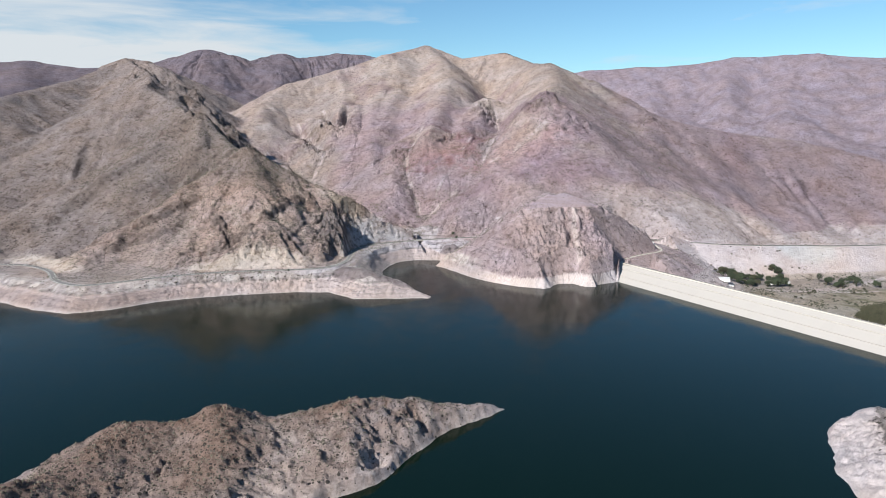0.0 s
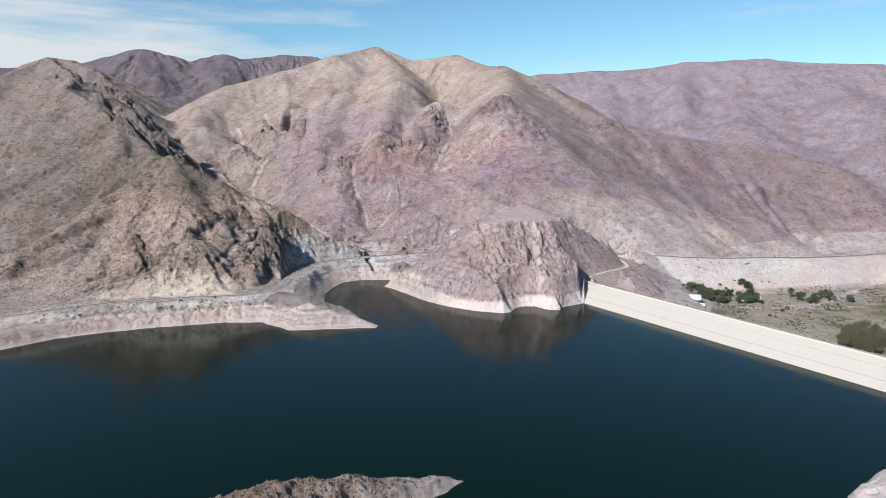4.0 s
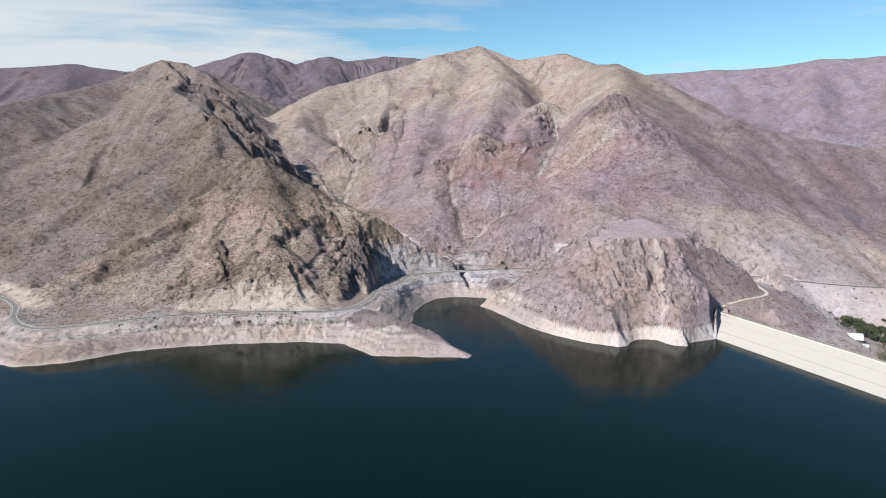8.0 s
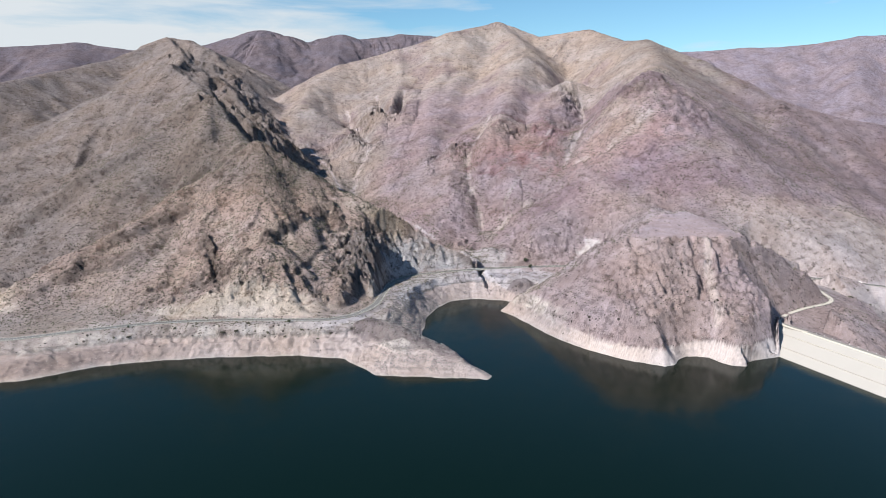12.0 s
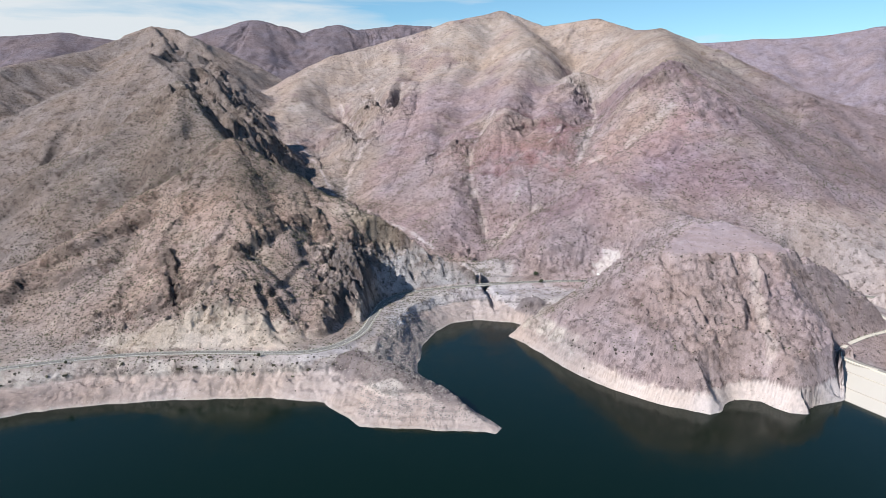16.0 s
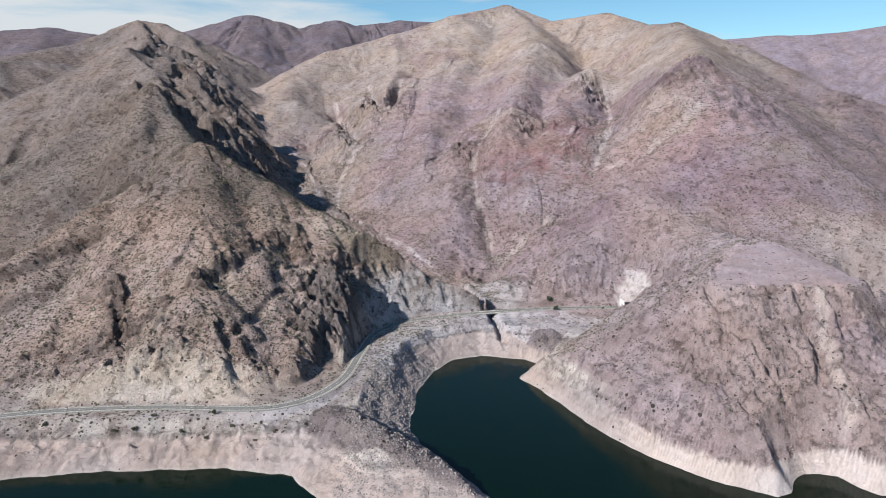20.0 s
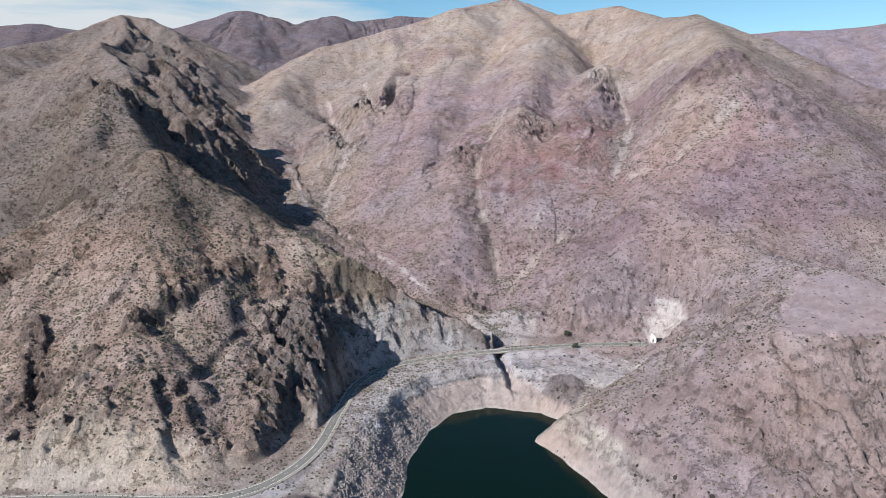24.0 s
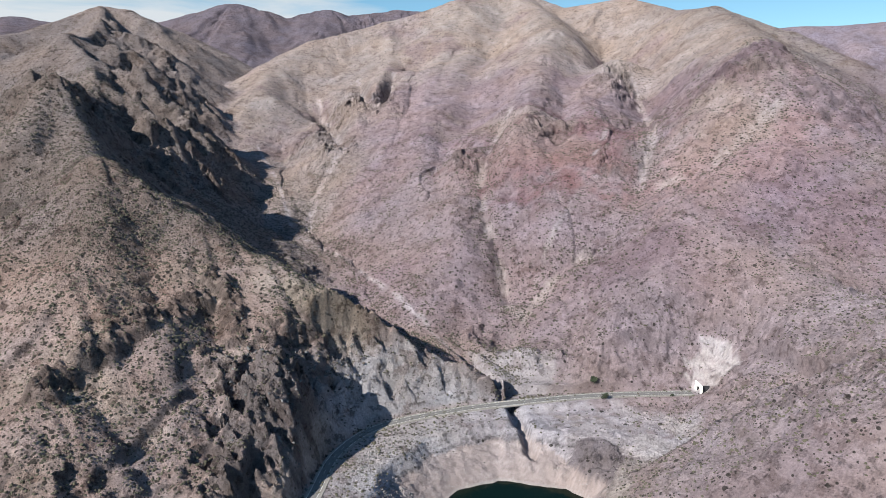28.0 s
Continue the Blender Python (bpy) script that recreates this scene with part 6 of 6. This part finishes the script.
low = bush(1.9, 2.0, SCRUB, 3, "dark round shrub on the bank below the road", "shrubs below the road")
LOW = [(-298, 1214), (-348, 1203), (-185, 1207), (-244, 1204), (-325, 1206), (-268, 1201), (-228, 1201), (-163, 1199), (-121, 1212), (-372, 1190),
       (-398, 1182), (-415, 1178), (-408, 1189), (-430, 1172), (-285, 1199), (-205, 1198), (-148, 1206), (-452, 1160), (-312, 1197), (-255, 1212)]
for i, (px, py) in enumerate(LOW):
    stand(low, px, py, i * 1.3, 0.7 + 0.08 * (i * 7 % 9), i == 0)
tall = bush(2.3, 4.6, LEAF, 5, "tall dark bush beside the bank road", "tall bushes by the road")
for i, (px, py, s) in enumerate([(-203, 1216, 1.0), (147, 1545, 1.9), (153, 1522, 1.5), (-404, 1196, 0.8), (138, 1508, 0.6), (218, 1528, 0.7)]):
    stand(tall, px, py, i * 2.0, s, i == 0)
slope_bush = bush(2.2, 2.0, SCRUB, 9, "round dark shrub on the dusty valley slope", "shrubs on the valley slope")
r = random.Random(21)
done = 0
while done < 46:
    px, py = r.uniform(500, 1050), r.uniform(1260, 1440)
    if -38 < float(ground_z(px, py)) < 18:
        stand(slope_bush, px, py, r.uniform(0, 6), r.uniform(0.6, 1.5), done == 0)
        done += 1


# ---- trees of the valley ----
def tree(height, spread, mat, seed, label, group, slim=1.0):
    r = random.Random(seed)
    t = empty("tree", Matrix(), label, "tree", group)
    bm = bmesh.new()
    tube(bm, (0, 0, -0.5), (0.2, 0.1, height * 0.45), 0.035 * height, 0.022 * height, 7)
    ends = []
    for i in range(7):
        a, up = i * 0.9 + r.uniform(-0.3, 0.3), r.uniform(0.25, 0.45)
        e = Vector((math.cos(a) * spread * 0.55, math.sin(a) * spread * 0.55, height * r.uniform(0.5, 0.85)))
        tube(bm, (0.1, 0.05, height * up), e, 0.016 * height, 0.005 * height, 5)
        ends.append(e)
    part("trunk", bm, BARK, t, "brown branching trunk")
    bm = bmesh.new()
    for e in ends + [Vector((0, 0, height * 0.85))]:
        leaf_cloud(bm, e, spread * r.uniform(0.36, 0.55), slim, 46, spread * 0.105, r)
    part("crown", bm, mat, t, "uneven leafy crown")
    return t


KINDS = [tree(9.0, 5.2, LEAF, 1, "broad dark green tree in the valley grove", "grove below the dam"),
         tree(7.5, 4.6, LEAF_DRY, 2, "olive green tree in the valley grove", "grove below the dam"),
         tree(12.0, 3.6, LEAF, 3, "tall slim green tree beside the valley track", "row of tall trees", 1.7),
         tree(8.0, 5.5, LEAF_DRY, 4, "grey-green willow thicket on the valley floor", "willow thicket", 0.9),
         tree(15.0, 4.2, LEAF_DRY, 6, "tall slim grey-green tree in the valley thicket", "willow thicket", 1.9)]
used_kind = set()
r = random.Random(5)


def plant(kind, x, y, size):
    stand(KINDS[kind], x, y, r.uniform(0, 6.28), size, kind not in used_kind)
    used_kind.add(kind)


for i in range(64):
    plant(0 if i % 3 else 1, 700 + 150 * r.random() ** 1.2, 1258 + 90 * r.random() ** 1.3, r.uniform(0.6, 2.0))
for i in range(26):
    plant(2 if i % 3 else 0, 885 + 120 * r.random(), 1256 + 17 * r.gauss(0, 1), r.uniform(0.5, 1.8))
for i in range(96):
    a = r.random()
    plant(4 if i % 4 else 3, 780 + 105 * a, 945 + 45 * a + 75 * r.random(), r.uniform(1.0, 1.7))
for i in range(14):
    plant(3, 770 + 260 * r.random(), 1120 + 110 * r.random(), r.uniform(0.35, 0.7))
for i in range(14):
    plant(0 if i % 2 else 3, 1050 + 420 * r.random(), 1440 + 120 * r.random(), r.uniform(0.5, 0.9))


# ---- buildings ----
def house(m, long, deep, wall, rise, label, doors=2, group=""):
    h = empty("house", m, label, "house", group)
    bm = bmesh.new()
    pts = [(-deep / 2, 0), (deep / 2, 0), (deep / 2, wall), (0, wall + rise), (-deep / 2, wall)]
    ends = [[bm.verts.new((x, y, z - (0.6 if z == 0 else 0))) for y, z in pts] for x in (-long / 2, long / 2)]
    for e in ends:
        bm.faces.new(e)
    for i in range(5):
        bm.faces.new((ends[0][i - 1], ends[0][i], ends[1][i], ends[1][i - 1]))
    bmesh.ops.recalc_face_normals(bm, faces=bm.faces[:])
    part("walls", bm, WHITE, h, "white rendered walls")
    for s in (-1, 1):
        bm = bmesh.new()
        a = [bm.verts.new((x, s * y, z + 0.06)) for x, y, z in ((-long / 2 - 0.4, 0, wall + rise), (long / 2 + 0.4, 0, wall + rise),
                                                               (long / 2 + 0.4, deep / 2 + 0.5, wall - 0.3), (-long / 2 - 0.4, deep / 2 + 0.5, wall - 0.3))]
        up = bmesh.ops.extrude_face_region(bm, geom=[bm.faces.new(a)])["geom"]
        bmesh.ops.translate(bm, vec=(0, 0, 0.15), verts=[v for v in up if isinstance(v, bmesh.types.BMVert)])
        bmesh.ops.recalc_face_normals(bm, faces=bm.faces[:])
        part("roof", bm, ROOF, h, "pale metal roof")
    for i in range(doors + 2):
        x = -long / 2 + (i + 0.8) * long / (doors + 2.6)
        for s in (-1, 1):
            bm = bmesh.new()
            if i == 1:
                box(bm, Matrix.Translation((x, s * deep / 2, 0)), 1.1, 0.12, 2.1)
                part("door", bm, BARK, h, "brown wooden door")
            else:
                box(bm, Matrix.Translation((x, s * deep / 2, 1.0)), 1.4, 0.12, 1.1)
                pane = part("window", bm, GLASS_CAR, h, "dark window")
                bm = bmesh.new()
                box(bm, Matrix.Translation((x, s * (deep / 2 + 0.08), 0.9)), 1.6, 0.3, 0.1)
                part("sill", bm, CONCRETE, pane)
    return h


def on_ground(x, y, turn):
    return Matrix.Translation((x, y, float(ground_z(x, y)) + 0.15)) @ Matrix.Rotation(radians(turn), 4, "Z")


house(on_ground(664, 1226, -18), 20, 12, 6.2, 2.4, "white gabled building behind the dam")
house(on_ground(672, 1212, -18), 8, 5, 2.8, 0.8, "small white annex below the dam", 1)
house(on_ground(812, 1286, 8), 18, 6, 3.0, 0.9, "long low white house beside the grove", 3)
house(on_ground(846, 1292, -10), 12, 6, 2.8, 0.9, "low pale house beside the grove", 2)
house(on_ground(596, 1424, 60), 9, 6, 3.0, 0.8, "small white building by the dirt track", 1)


# ---- vehicles ----
def truck(m, label, body_mat):
    t = empty("truck", m, label, "truck")
    for name, size, at, mat in (("cargo_box", (7.2, 2.5, 2.6), (-1.3, 0, 0.95), body_mat), ("cab", (2.0, 2.4, 2.2), (3.5, 0, 0.7), body_mat),
                                ("chassis", (9.0, 1.2, 0.3), (0, 0, 0.6), DARK), ("windscreen", (0.06, 2.1, 0.9), (4.51, 0, 1.8), GLASS_CAR)):
        bm = bmesh.new()
        box(bm, Matrix.Translation(at), *size, 0.12 if name != "windscreen" else 0)
        part(name, bm, mat, t)
    for x in (3.3, -2.6, -3.8):
        for y in (-1.1, 1.1):
            bm = bmesh.new()
            tube(bm, (x, y - 0.16, 0.48), (x, y + 0.16, 0.48), 0.48, 0.48, 14)
            wheel = part("wheel", bm, RUBBER, t)
            bm = bmesh.new()
            tube(bm, (x, y - 0.18, 0.48), (x, y + 0.18, 0.48), 0.27, 0.27, 12)
            part("rim", bm, STEEL, wheel, "grey steel rim")
    return t


truck(Matrix.Translation((690, 1450.5, 21.25)) @ Matrix.Rotation(radians(-25), 4, "Z"), "white box truck on the valley road", WHITE)

# retaining apron by the east tunnel mouth
bm = bmesh.new()
for i in range(9):
    a = radians(120 + i * 16)
    box(bm, Matrix.Translation((602 + math.cos(a) * 15, 1456 + math.sin(a) * 11, 22.5)) @ Matrix.Rotation(a + radians(90), 4, "Z"), 4.6, 0.7, 6.5)
tagged(part("retaining_wall", bm, WHITE), "curved white concrete retaining wall by the road", "wall")
